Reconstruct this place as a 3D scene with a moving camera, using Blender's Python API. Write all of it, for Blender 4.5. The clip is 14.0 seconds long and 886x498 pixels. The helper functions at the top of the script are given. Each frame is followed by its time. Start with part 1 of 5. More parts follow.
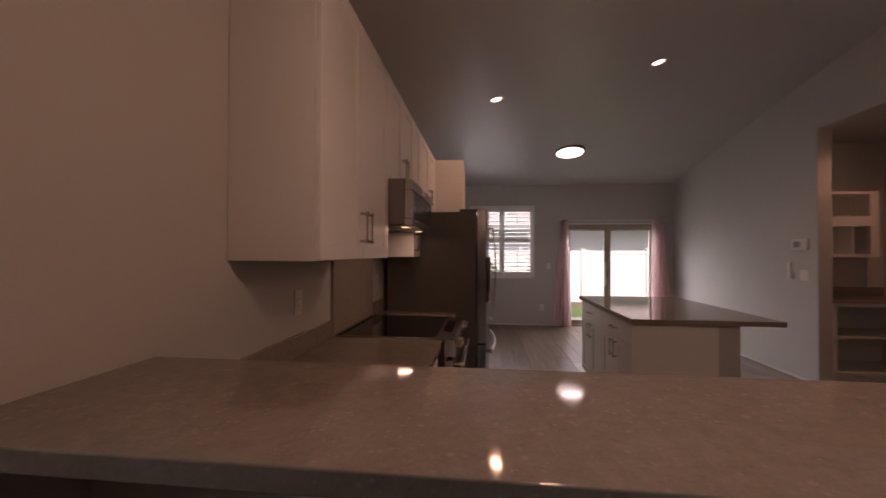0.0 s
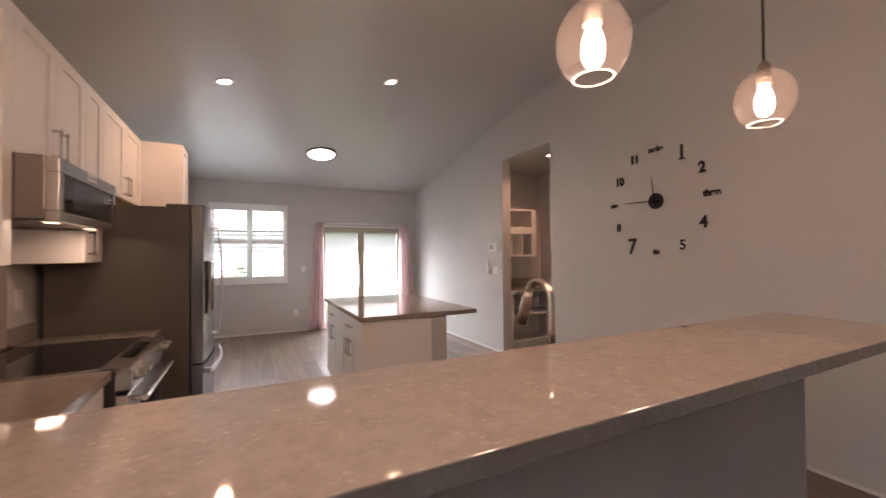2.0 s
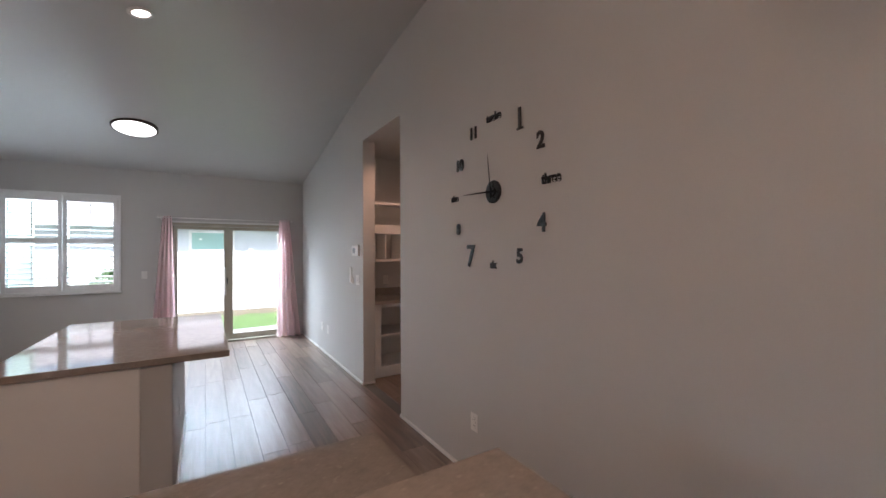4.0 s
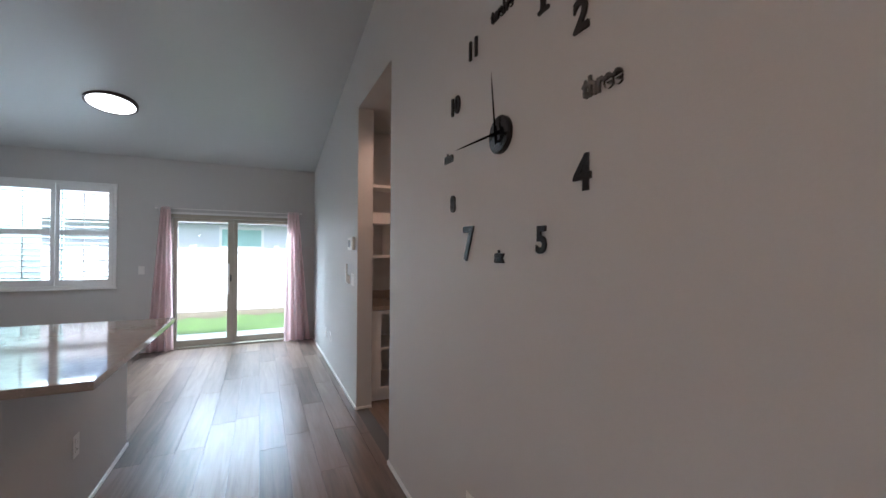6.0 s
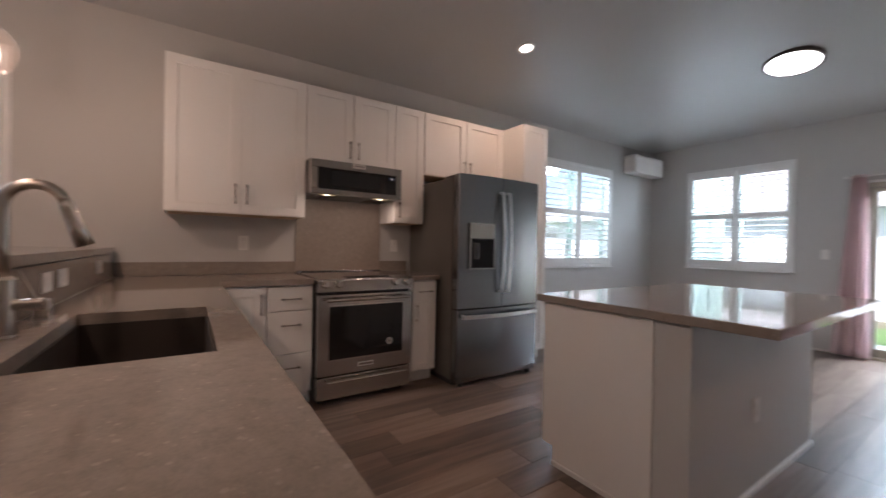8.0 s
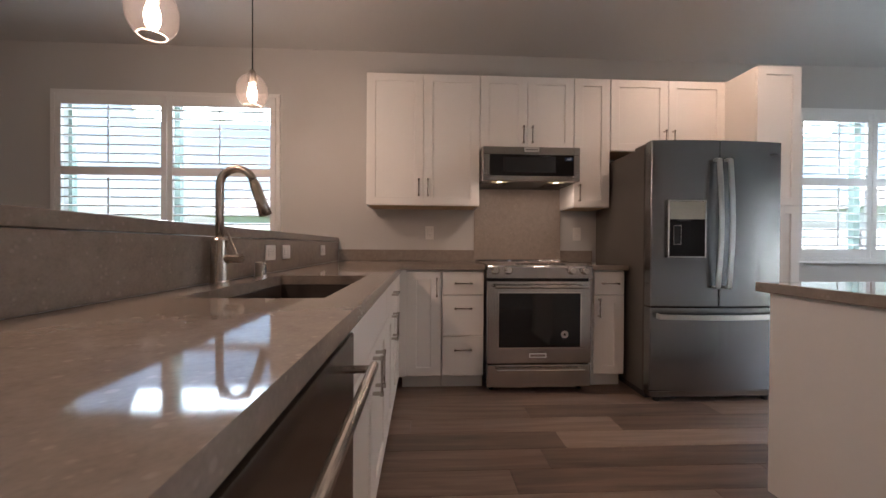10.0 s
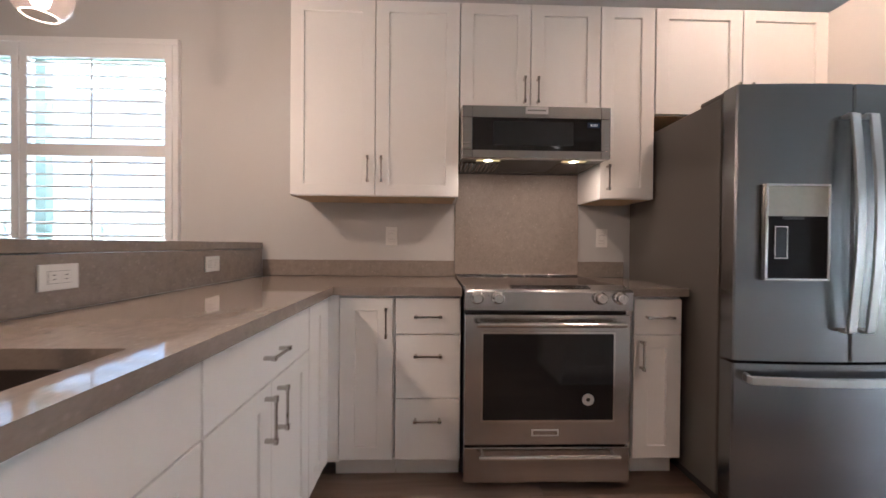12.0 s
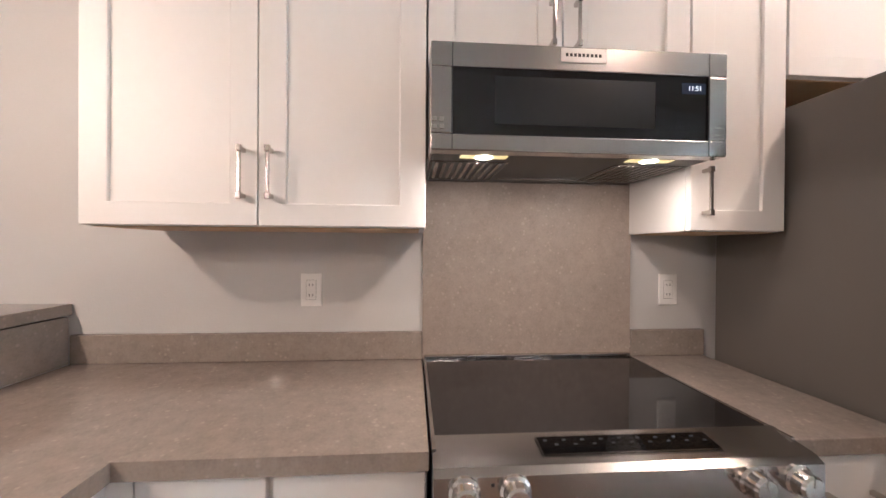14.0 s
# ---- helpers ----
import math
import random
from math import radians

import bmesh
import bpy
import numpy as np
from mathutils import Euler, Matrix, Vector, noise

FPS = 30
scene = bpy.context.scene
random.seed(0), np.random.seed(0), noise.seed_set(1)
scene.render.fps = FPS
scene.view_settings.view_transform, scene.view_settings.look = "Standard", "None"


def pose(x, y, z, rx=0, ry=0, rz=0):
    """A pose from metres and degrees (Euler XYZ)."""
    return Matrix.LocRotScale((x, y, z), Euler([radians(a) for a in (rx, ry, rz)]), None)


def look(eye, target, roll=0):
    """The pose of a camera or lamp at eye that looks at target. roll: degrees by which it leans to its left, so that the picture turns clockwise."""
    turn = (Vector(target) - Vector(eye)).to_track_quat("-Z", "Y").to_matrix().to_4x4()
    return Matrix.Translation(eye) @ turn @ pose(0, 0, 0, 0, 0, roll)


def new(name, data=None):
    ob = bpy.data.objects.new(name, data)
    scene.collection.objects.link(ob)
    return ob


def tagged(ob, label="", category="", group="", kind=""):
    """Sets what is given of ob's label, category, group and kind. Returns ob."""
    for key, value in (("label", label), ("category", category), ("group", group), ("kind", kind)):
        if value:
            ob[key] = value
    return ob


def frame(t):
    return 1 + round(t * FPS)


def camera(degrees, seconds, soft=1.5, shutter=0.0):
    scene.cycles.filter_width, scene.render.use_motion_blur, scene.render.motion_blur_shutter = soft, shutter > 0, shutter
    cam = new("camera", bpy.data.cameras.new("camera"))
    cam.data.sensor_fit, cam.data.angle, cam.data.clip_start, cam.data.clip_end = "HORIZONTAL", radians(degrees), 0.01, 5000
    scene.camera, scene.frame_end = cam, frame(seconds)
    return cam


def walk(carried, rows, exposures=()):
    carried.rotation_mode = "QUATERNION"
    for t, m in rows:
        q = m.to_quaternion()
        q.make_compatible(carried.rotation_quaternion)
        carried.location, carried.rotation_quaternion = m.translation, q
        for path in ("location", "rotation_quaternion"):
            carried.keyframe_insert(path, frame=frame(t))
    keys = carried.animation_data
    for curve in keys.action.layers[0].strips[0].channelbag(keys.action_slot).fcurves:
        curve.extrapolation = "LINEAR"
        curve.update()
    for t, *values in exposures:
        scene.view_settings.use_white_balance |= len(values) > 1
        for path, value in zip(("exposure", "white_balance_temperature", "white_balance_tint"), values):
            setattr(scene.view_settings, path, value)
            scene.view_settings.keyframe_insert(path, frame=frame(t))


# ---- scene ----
cam = camera(97.8, 14.0, shutter=0.3)
PATH = [
    (0, (0.884, -0.345, 1.394), (0.662, 1.642, 1.417), 0.2),
    (0.5, (0.908, -0.289, 1.382), (1.052, 1.705, 1.417), 0.3),
    (1, (0.943, -0.288, 1.379), (1.366, 1.667, 1.417), 0.1),
    (1.5, (0.997, -0.302, 1.396), (1.673, 1.58, 1.428), -0.3),
    (2, (1.166, -0.333, 1.397), (2.066, 1.453, 1.429), -0.4),
    (2.5, (1.489, -0.352, 1.432), (2.493, 1.378, 1.455), -0.8),
    (3, (1.957, -0.28, 1.461), (2.987, 1.435, 1.471), -0.7),
    (3.5, (2.454, -0.178, 1.483), (3.495, 1.529, 1.493), -0.7),
    (4, (2.884, 0.011, 1.501), (3.93, 1.715, 1.511), -0.2),
    (4.7, (3.39, 0.105, 1.49), (4.4, 1.831, 1.5), 0.0),
    (5.6, (3.595, 0.48, 1.44), (4.465, 2.281, 1.456), 0.3),
    (6.5, (3.596, 0.866, 1.373), (4.4, 2.697, 1.396), 0.6),
    (7, (3.582, 0.958, 1.206), (3.453, 2.954, 1.225), 0.9),
    (7.5, (3.515, 1.004, 1.158), (2.416, 2.675, 1.163), 1.2),
    (8, (3.452, 1.04, 1.166), (1.778, 2.135, 1.151), 1.1),
    (8.5, (3.48, 1.118, 1.137), (1.566, 1.698, 1.145), 0.9),
    (11, (3.147, 1.504, 1.029), (1.148, 1.565, 1.009), 0.3),
    (11.5, (2.791, 1.593, 1.06), (0.791, 1.646, 1.038), 0.3),
    (12, (2.412, 1.647, 1.107), (0.413, 1.704, 1.088), 0.5),
    (12.5, (2.055, 1.69, 1.18), (0.055, 1.742, 1.151), 0.5),
    (13, (1.75, 1.739, 1.244), (-0.248, 1.813, 1.206), 0.4),
    (13.5, (1.524, 1.769, 1.277), (-0.473, 1.865, 1.239), 0.5),
    (14, (1.4, 1.755, 1.316), (-0.594, 1.906, 1.305), 0.4),
]
EXPO = [(0, 0.2, 7500, 33), (0.5, 0.9, 7300, 29), (1, 1.45, 7000, 25), (1.5, 1.8, 6900, 22), (3, 1.6, 6350, 17), (4, 1.45, 5950, 13), (6.5, 1.42, 5500, 8), (7.5, 1.1, 5700, 13), (8.5, 1.65, 5900, 12), (11, 1.72, 5850, 9), (12, 2.25, 5500, 7), (12.5, 2.4, 5450, 5), (14, 2.85, 5200, 4)]
walk(cam, [(t, look(e, g, r)) for t, e, g, r in PATH], EXPO)

# ---- world and light ----
world = bpy.data.worlds.new("sky")
scene.world = world
world.use_nodes = True
wn = world.node_tree
sky = wn.nodes.new("ShaderNodeTexSky")
sky.sky_type = "NISHITA"
sky.sun_disc = False
sky.sun_elevation = radians(55)
sky.sun_rotation = radians(150)
sky.air_density, sky.dust_density = 1.0, 4.0
wn.links.new(sky.outputs[0], wn.nodes["Background"].inputs[0])
wn.nodes["Background"].inputs[1].default_value = 0.15


def lamp(name, kind, m, power, colour, size=0.1, size_y=None, angle=None, spot=None):
    d = bpy.data.lights.new(name, kind)
    d.energy, d.color = power, colour
    if kind == "AREA":
        d.shape, d.size = ("RECTANGLE", size) if size_y else ("DISK", size)
        if size_y:
            d.size_y = size_y
    elif kind == "SUN":
        d.angle = radians(angle)
    else:
        d.shadow_soft_size = size
        if spot:
            d.spot_size, d.spot_blend = radians(spot), 0.6
    ob = new(name, d)
    ob.matrix_world = m
    return ob


lamp("sun", "SUN", look((0, 0, 10), (-4.1, 7.1, 0)), 5.0, (1, 0.96, 0.9), angle=12)
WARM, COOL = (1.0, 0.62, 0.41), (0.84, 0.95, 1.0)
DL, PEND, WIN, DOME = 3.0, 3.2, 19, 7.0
SLOPE, EAVE, XE, YN, YS = 0.19, 2.735, 4.392, 7.36, -4.6


def roof_z(x, y):
    a, b = max(0, x), max(0, YN - y)
    k = max(1e-4, min(1.8, a + b))
    h = min(1, max(0, 0.5 + 0.5 * (b - a) / k))
    return EAVE + SLOPE * max(0, b + (a - b) * h - k * h * (1 - h))


DOWNLIGHTS = [(0.98, 3.49), (2.49, 3.47)]
PENDANTS = [(1.91, 0.33, -0.038), (2.74, 0.343, -0.022), (1.08, 0.335, 0.0)]
for dx, dy in DOWNLIGHTS:
    lamp("downlight_lamp", "SPOT", look((dx, dy, roof_z(dx, dy) - 0.03), (dx, dy, 0)), DL * 4, WARM, 0.05, spot=150)
for px, py, lift in PENDANTS:
    lamp("pendant_lamp", "POINT", pose(px, py, 1.93 + lift), PEND, (1.0, 0.62, 0.42), 0.03)
lamp("dome_lamp", "AREA", look((2.17, 5.81, 2.96), (2.17, 5.81, 0)), DOME, (1, 0.93, 0.88), 0.34)
for hy in (1.935, 2.385):
    lamp("hood_lamp", "AREA", look((0.402, hy, 1.544), (0.33, hy, 0.9)), 0.3, (1.0, 0.70, 0.52), 0.04, 0.08)
lamp("pantry_lamp", "SPOT", look((4.85, 3.69, 2.70), (4.85, 3.69, 0)), 8, (1.0, 0.55, 0.35), 0.05, spot=150)
# Added area lamps outside the openings stand in for light from the sky.
lamp("sky_fill_south", "AREA", look((-0.9, -0.87, 2.75), (1.6, -0.87, 0.9)), WIN * 1.75, COOL, 2.0, 0.8)
lamp("sky_fill_west", "AREA", look((-0.9, 5.59, 2.75), (1.6, 5.59, 0.9)), WIN * 2.5, COOL, 1.5, 0.8)
lamp("sky_fill_north", "AREA", look((1.19, YN + 0.9, 2.75), (1.19, 5.5, 0.9)), WIN * 2.2, COOL, 1.3, 0.8)
lamp("sky_fill_door", "AREA", look((3.22, YN + 1.0, 2.55), (3.22, 5.2, 0)), WIN * 4.9, COOL, 1.8, 0.9)


# ---- materials ----
def nodes_of(name):
    m = bpy.data.materials.new(name)
    m.use_nodes = True
    return m, m.node_tree.nodes, m.node_tree.links, m.node_tree.nodes["Principled BSDF"]


def surface(name, colour, rough=0.5, metal=0.0, vary=0.06, scale=3.0, fine=60.0, bump=0.02, stretch=(1, 1, 1), coat=0.0, spec=0.5, rv=0.04):
    m, n, l, b = nodes_of(name)
    co = n.new("ShaderNodeTexCoord")
    mp = n.new("ShaderNodeMapping")
    mp.inputs["Scale"].default_value = stretch
    l.new(co.outputs["Object"], mp.inputs[0])
    big, small = n.new("ShaderNodeTexNoise"), n.new("ShaderNodeTexNoise")
    big.inputs["Scale"].default_value, small.inputs["Scale"].default_value = scale, fine
    big.inputs["Detail"].default_value, small.inputs["Detail"].default_value = 4, 3
    add = n.new("ShaderNodeMath")
    add.operation = "ADD"
    l.new(mp.outputs[0], big.inputs[0])
    l.new(mp.outputs[0], small.inputs[0])
    l.new(big.outputs[0], add.inputs[0])
    l.new(small.outputs[0], add.inputs[1])
    ramp = n.new("ShaderNodeValToRGB")
    ramp.color_ramp.elements[0].position, ramp.color_ramp.elements[1].position = 0.25, 0.75
    half = n.new("ShaderNodeMath")
    half.operation, half.inputs[1].default_value = "MULTIPLY", 0.5
    l.new(add.outputs[0], half.inputs[0])
    l.new(half.outputs[0], ramp.inputs[0])
    ramp.color_ramp.elements[0].color = (*[c * (1 - vary) for c in colour], 1)
    ramp.color_ramp.elements[1].color = (*[min(1, c * (1 + vary)) for c in colour], 1)
    l.new(ramp.outputs[0], b.inputs["Base Color"])
    b.inputs["Roughness"].default_value, b.inputs["Metallic"].default_value = rough, metal
    b.inputs["Specular IOR Level"].default_value = spec
    b.inputs["Coat Weight"].default_value = coat
    rr = n.new("ShaderNodeMapRange")
    rr.inputs["To Min"].default_value, rr.inputs["To Max"].default_value = max(0, rough - rv), rough + rv
    l.new(big.outputs[0], rr.inputs[0])
    l.new(rr.outputs[0], b.inputs["Roughness"])
    if bump:
        bp = n.new("ShaderNodeBump")
        bp.inputs["Strength"].default_value, bp.inputs["Distance"].default_value = bump * 5, 0.002
        l.new(small.outputs[0], bp.inputs["Height"])
        l.new(bp.outputs[0], b.inputs["Normal"])
    return m


def quartz(name, base, rough):
    m, n, l, b = nodes_of(name)
    co = n.new("ShaderNodeTexCoord")
    v = n.new("ShaderNodeTexNoise")
    v.inputs["Scale"].default_value, v.inputs["Detail"].default_value = 160, 2
    a = n.new("ShaderNodeTexNoise")
    a.inputs["Scale"].default_value, a.inputs["Detail"].default_value, a.inputs["Roughness"].default_value = 30, 6, 0.65
    c = n.new("ShaderNodeTexNoise")
    c.inputs["Scale"].default_value, c.inputs["Detail"].default_value = 3, 3
    for t in (v, a, c):
        l.new(co.outputs["Object"], t.inputs["Vector"])
    r1 = n.new("ShaderNodeValToRGB")
    e = r1.color_ramp.elements
    e[0].position, e[1].position = 0.36, 0.68
    e[0].color = (*[k * 0.87 for k in base], 1)
    e[1].color = (*[min(1, k * 1.13) for k in base], 1)
    mid = e.new(0.5)
    mid.color = (*base, 1)
    mx = n.new("ShaderNodeMath")
    mx.operation, mx.inputs[1].default_value = "MULTIPLY_ADD", 0.35
    l.new(v.outputs[0], mx.inputs[0])
    sc = n.new("ShaderNodeMath")
    sc.operation, sc.inputs[1].default_value = "MULTIPLY", 0.7
    l.new(a.outputs[0], sc.inputs[0])
    l.new(sc.outputs[0], mx.inputs[2])
    l.new(mx.outputs[0], r1.inputs[0])
    r2 = n.new("ShaderNodeMix")
    r2.data_type, r2.blend_type = "RGBA", "MULTIPLY"
    r2.inputs["Factor"].default_value = 0.12
    l.new(r1.outputs[0], r2.inputs["A"])
    l.new(c.outputs[0], r2.inputs["B"])
    chips = n.new("ShaderNodeTexVoronoi")
    chips.inputs["Scale"].default_value, chips.inputs["Randomness"].default_value = 52, 1.0
    wob = n.new("ShaderNodeTexNoise")
    wob.inputs["Scale"].default_value = 22
    l.new(co.outputs["Object"], chips.inputs["Vector"])
    l.new(co.outputs["Object"], wob.inputs["Vector"])
    dist = n.new("ShaderNodeMath")
    dist.operation, dist.inputs[1].default_value = "MULTIPLY_ADD", 0.9
    l.new(wob.outputs[0], dist.inputs[0])
    l.new(chips.outputs["Distance"], dist.inputs[2])
    sel = n.new("ShaderNodeMapRange")
    sel.inputs["From Min"].default_value, sel.inputs["From Max"].default_value = 0.66, 0.50
    sel.inputs["To Max"].default_value = 0.42
    l.new(dist.outputs[0], sel.inputs[0])
    pale = n.new("ShaderNodeMix")
    pale.data_type = "RGBA"
    pale.inputs["B"].default_value = (*[min(1, k * 1.5) for k in base], 1)
    l.new(sel.outputs[0], pale.inputs["Factor"])
    l.new(r2.outputs["Result"], pale.inputs["A"])
    l.new(pale.outputs["Result"], b.inputs["Base Color"])
    b.inputs["Roughness"].default_value = rough
    return m


def planks(name):
    m, n, l, b = nodes_of(name)
    co = n.new("ShaderNodeTexCoord")
    info = n.new("ShaderNodeObjectInfo")
    isl = n.new("ShaderNodeNewGeometry")
    rnd = n.new("ShaderNodeMath")
    rnd.operation = "ADD"
    l.new(info.outputs["Random"], rnd.inputs[0])
    l.new(isl.outputs["Random Per Island"], rnd.inputs[1])
    fr = n.new("ShaderNodeMath")
    fr.operation = "FRACT"
    l.new(rnd.outputs[0], fr.inputs[0])
    off = n.new("ShaderNodeVectorMath")
    off.operation = "ADD"
    sc = n.new("ShaderNodeMath")
    sc.operation, sc.inputs[1].default_value = "MULTIPLY", 37
    l.new(fr.outputs[0], sc.inputs[0])
    l.new(co.outputs["Object"], off.inputs[0])
    l.new(sc.outputs[0], off.inputs[1])
    mp = n.new("ShaderNodeMapping")
    mp.inputs["Scale"].default_value = (14, 1.1, 1)
    l.new(off.outputs[0], mp.inputs[0])
    g = n.new("ShaderNodeTexNoise")
    g.inputs["Scale"].default_value, g.inputs["Detail"].default_value, g.inputs["Distortion"].default_value = 1.6, 8, 0.6
    l.new(mp.outputs[0], g.inputs[0])
    mp2 = n.new("ShaderNodeMapping")
    mp2.inputs["Scale"].default_value = (120, 4, 1)
    l.new(off.outputs[0], mp2.inputs[0])
    g2 = n.new("ShaderNodeTexNoise")
    g2.inputs["Scale"].default_value = 1.0
    l.new(mp2.outputs[0], g2.inputs[0])
    sm = n.new("ShaderNodeMath")
    sm.operation, sm.inputs[1].default_value = "MULTIPLY_ADD", 0.31
    l.new(fr.outputs[0], sm.inputs[0])
    mid = n.new("ShaderNodeMath")
    mid.operation, mid.inputs[1].default_value = "MULTIPLY", 0.58
    l.new(g.outputs[0], mid.inputs[0])
    l.new(mid.outputs[0], sm.inputs[2])
    s2 = n.new("ShaderNodeMath")
    s2.operation, s2.inputs[1].default_value = "MULTIPLY_ADD", 0.14
    l.new(g2.outputs[0], s2.inputs[0])
    l.new(sm.outputs[0], s2.inputs[2])
    r = n.new("ShaderNodeValToRGB")
    e = r.color_ramp.elements
    e[0].position, e[0].color = 0.24, (0.075, 0.056, 0.045, 1)
    e[1].position, e[1].color = 0.82, (0.33, 0.255, 0.205, 1)
    k = e.new(0.52)
    k.color = (0.195, 0.137, 0.106, 1)
    l.new(s2.outputs[0], r.inputs[0])
    l.new(r.outputs[0], b.inputs["Base Color"])
    b.inputs["Roughness"].default_value = 0.31
    bp = n.new("ShaderNodeBump")
    bp.inputs["Strength"].default_value, bp.inputs["Distance"].default_value = 0.15, 0.002
    l.new(g2.outputs[0], bp.inputs["Height"])
    l.new(bp.outputs[0], b.inputs["Normal"])
    return m


def glow(name, colour, power):
    m, n, l, b = nodes_of(name)
    b.inputs["Base Color"].default_value = (0.9, 0.9, 0.9, 1)
    b.inputs["Emission Color"].default_value = (*colour, 1)
    b.inputs["Emission Strength"].default_value = power
    return m


def glass(name, colour=(1, 1, 1), rough=0.0, ior=1.45):
    m, n, l, b = nodes_of(name)
    b.inputs["Base Color"].default_value = (*colour, 1)
    b.inputs["Transmission Weight"].default_value = 1
    b.inputs["Roughness"].default_value, b.inputs["IOR"].default_value = rough, ior
    return m


PAINT = surface("wall_paint", (0.55, 0.545, 0.53), 0.55, vary=0.02, fine=140, bump=0.05)
CEIL = surface("ceiling_paint", (0.50, 0.50, 0.49), 0.38, vary=0.02, fine=120, bump=0.03)
TRIM = surface("white_trim", (0.78, 0.77, 0.75), 0.4, vary=0.02, bump=0.0)
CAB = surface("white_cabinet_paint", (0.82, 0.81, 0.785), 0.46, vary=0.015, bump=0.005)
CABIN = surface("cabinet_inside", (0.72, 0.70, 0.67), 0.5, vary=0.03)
WOODU = surface("raw_birch", (0.55, 0.38, 0.22), 0.6, vary=0.12, stretch=(1, 8, 8))
QUARTZ = quartz("grey_quartz", (0.300, 0.258, 0.224), 0.06)
HONED = quartz("satin_quartz", (0.330, 0.282, 0.245), 0.5)
FLOOR = planks("oak_look_planks")
SUBF = surface("plank_joint", (0.11, 0.092, 0.08), 0.5)
STEEL = surface("brushed_steel", (0.255, 0.262, 0.268), 0.25, metal=1.0, vary=0.01, scale=1.2, fine=3, bump=0.0, rv=0.0)
STEELR = surface("bright_brushed_steel", (0.52, 0.50, 0.48), 0.22, metal=1.0, vary=0.03, scale=2, fine=90, bump=0.0, rv=0.03, stretch=(1, 0.15, 6))
FRSIDE = surface("grey_fridge_side", (0.118, 0.108, 0.096), 0.34, vary=0.04, fine=250, bump=0.03)
CHROME = surface("polished_nickel", (0.70, 0.67, 0.63), 0.16, metal=1.0, vary=0.03, bump=0)
PULL = surface("polished_pull", (0.50, 0.47, 0.44), 0.13, metal=1.0, vary=0.02, bump=0)
BADGE = surface("pale_badge", (0.62, 0.61, 0.60), 0.3, metal=0.7, vary=0.01, bump=0)
NICKEL = surface("brushed_nickel", (0.60, 0.54, 0.48), 0.27, metal=1.0, vary=0.03, bump=0)
BLACKG = surface("black_glass", (0.012, 0.012, 0.013), 0.06, vary=0.1, bump=0)
DARK = surface("dark_plastic", (0.03, 0.03, 0.03), 0.4, bump=0)
INKM = surface("black_acrylic", (0.012, 0.012, 0.014), 0.25, bump=0)
SINK = surface("brown_composite", (0.045, 0.036, 0.030), 0.5, vary=0.15, fine=300)
PLASTIC = surface("white_plastic", (0.80, 0.79, 0.76), 0.35, vary=0.01, bump=0)
GAPG = surface("grey_gap", (0.30, 0.30, 0.29), 0.6, bump=0)
SHUT = surface("shutter_paint", (0.80, 0.80, 0.79), 0.38, vary=0.015, bump=0)
SASH = surface("pale_green_vinyl", (0.36, 0.45, 0.41), 0.4, vary=0.03, bump=0)
GREENW = surface("pale_green_stucco", (0.34, 0.42, 0.37), 0.8, vary=0.06)
BEIGE = surface("beige_door_frame", (0.40, 0.365, 0.30), 0.45, vary=0.05)
PINK = surface("pink_cloth", (0.92, 0.80, 0.80), 0.85, vary=0.08, fine=400, bump=0.1)
n_, l_ = PINK.node_tree.nodes, PINK.node_tree.links
thin = n_.new("ShaderNodeBsdfTranslucent")
thin.inputs["Color"].default_value = (0.90, 0.74, 0.74, 1)
blend = n_.new("ShaderNodeMixShader")
blend.inputs[0].default_value = 0.4
l_.new(n_["Principled BSDF"].outputs[0], blend.inputs[1])
l_.new(thin.outputs[0], blend.inputs[2])
l_.new(blend.outputs[0], n_["Material Output"].inputs[0])
# Darker copy of the range's steel: dim surroundings are put into its colour.
SHADESTEEL = surface("shaded_brushed_steel", (0.27, 0.25, 0.235), 0.27, metal=1.0, vary=0.02, scale=1.2, fine=3, bump=0.0, rv=0.0)
GLASS = glass("clear_glass")
def blown_glass(name, scatter):
    """Thin clear glass with a slight bloom: see-through, a gloss that grows at the edges, and a little scatter."""
    m, n, l, b = nodes_of(name)
    clear, shine, haze = n.new("ShaderNodeBsdfTransparent"), n.new("ShaderNodeBsdfGlossy"), n.new("ShaderNodeBsdfTranslucent")
    clear.inputs[0].default_value = (0.97, 0.95, 0.94, 1)
    shine.inputs["Roughness"].default_value = 0.04
    haze.inputs[0].default_value = (0.95, 0.90, 0.87, 1)
    facing_out = n.new("ShaderNodeLayerWeight")
    steep, fr = n.new("ShaderNodeMath"), n.new("ShaderNodeMath")
    steep.operation, steep.inputs[1].default_value = "POWER", 3.5
    fr.operation, fr.inputs[1].default_value, fr.inputs[2].default_value = "MULTIPLY_ADD", 0.45, 0.025
    l.new(facing_out.outputs["Facing"], steep.inputs[0])
    l.new(steep.outputs[0], fr.inputs[0])
    veil, skin = n.new("ShaderNodeMixShader"), n.new("ShaderNodeMixShader")
    veil.inputs[0].default_value = scatter
    l.new(clear.outputs[0], veil.inputs[1])
    l.new(haze.outputs[0], veil.inputs[2])
    l.new(fr.outputs[0], skin.inputs[0])
    l.new(veil.outputs[0], skin.inputs[1])
    l.new(shine.outputs[0], skin.inputs[2])
    l.new(skin.outputs[0], n["Material Output"].inputs[0])
    n.remove(b)
    return m


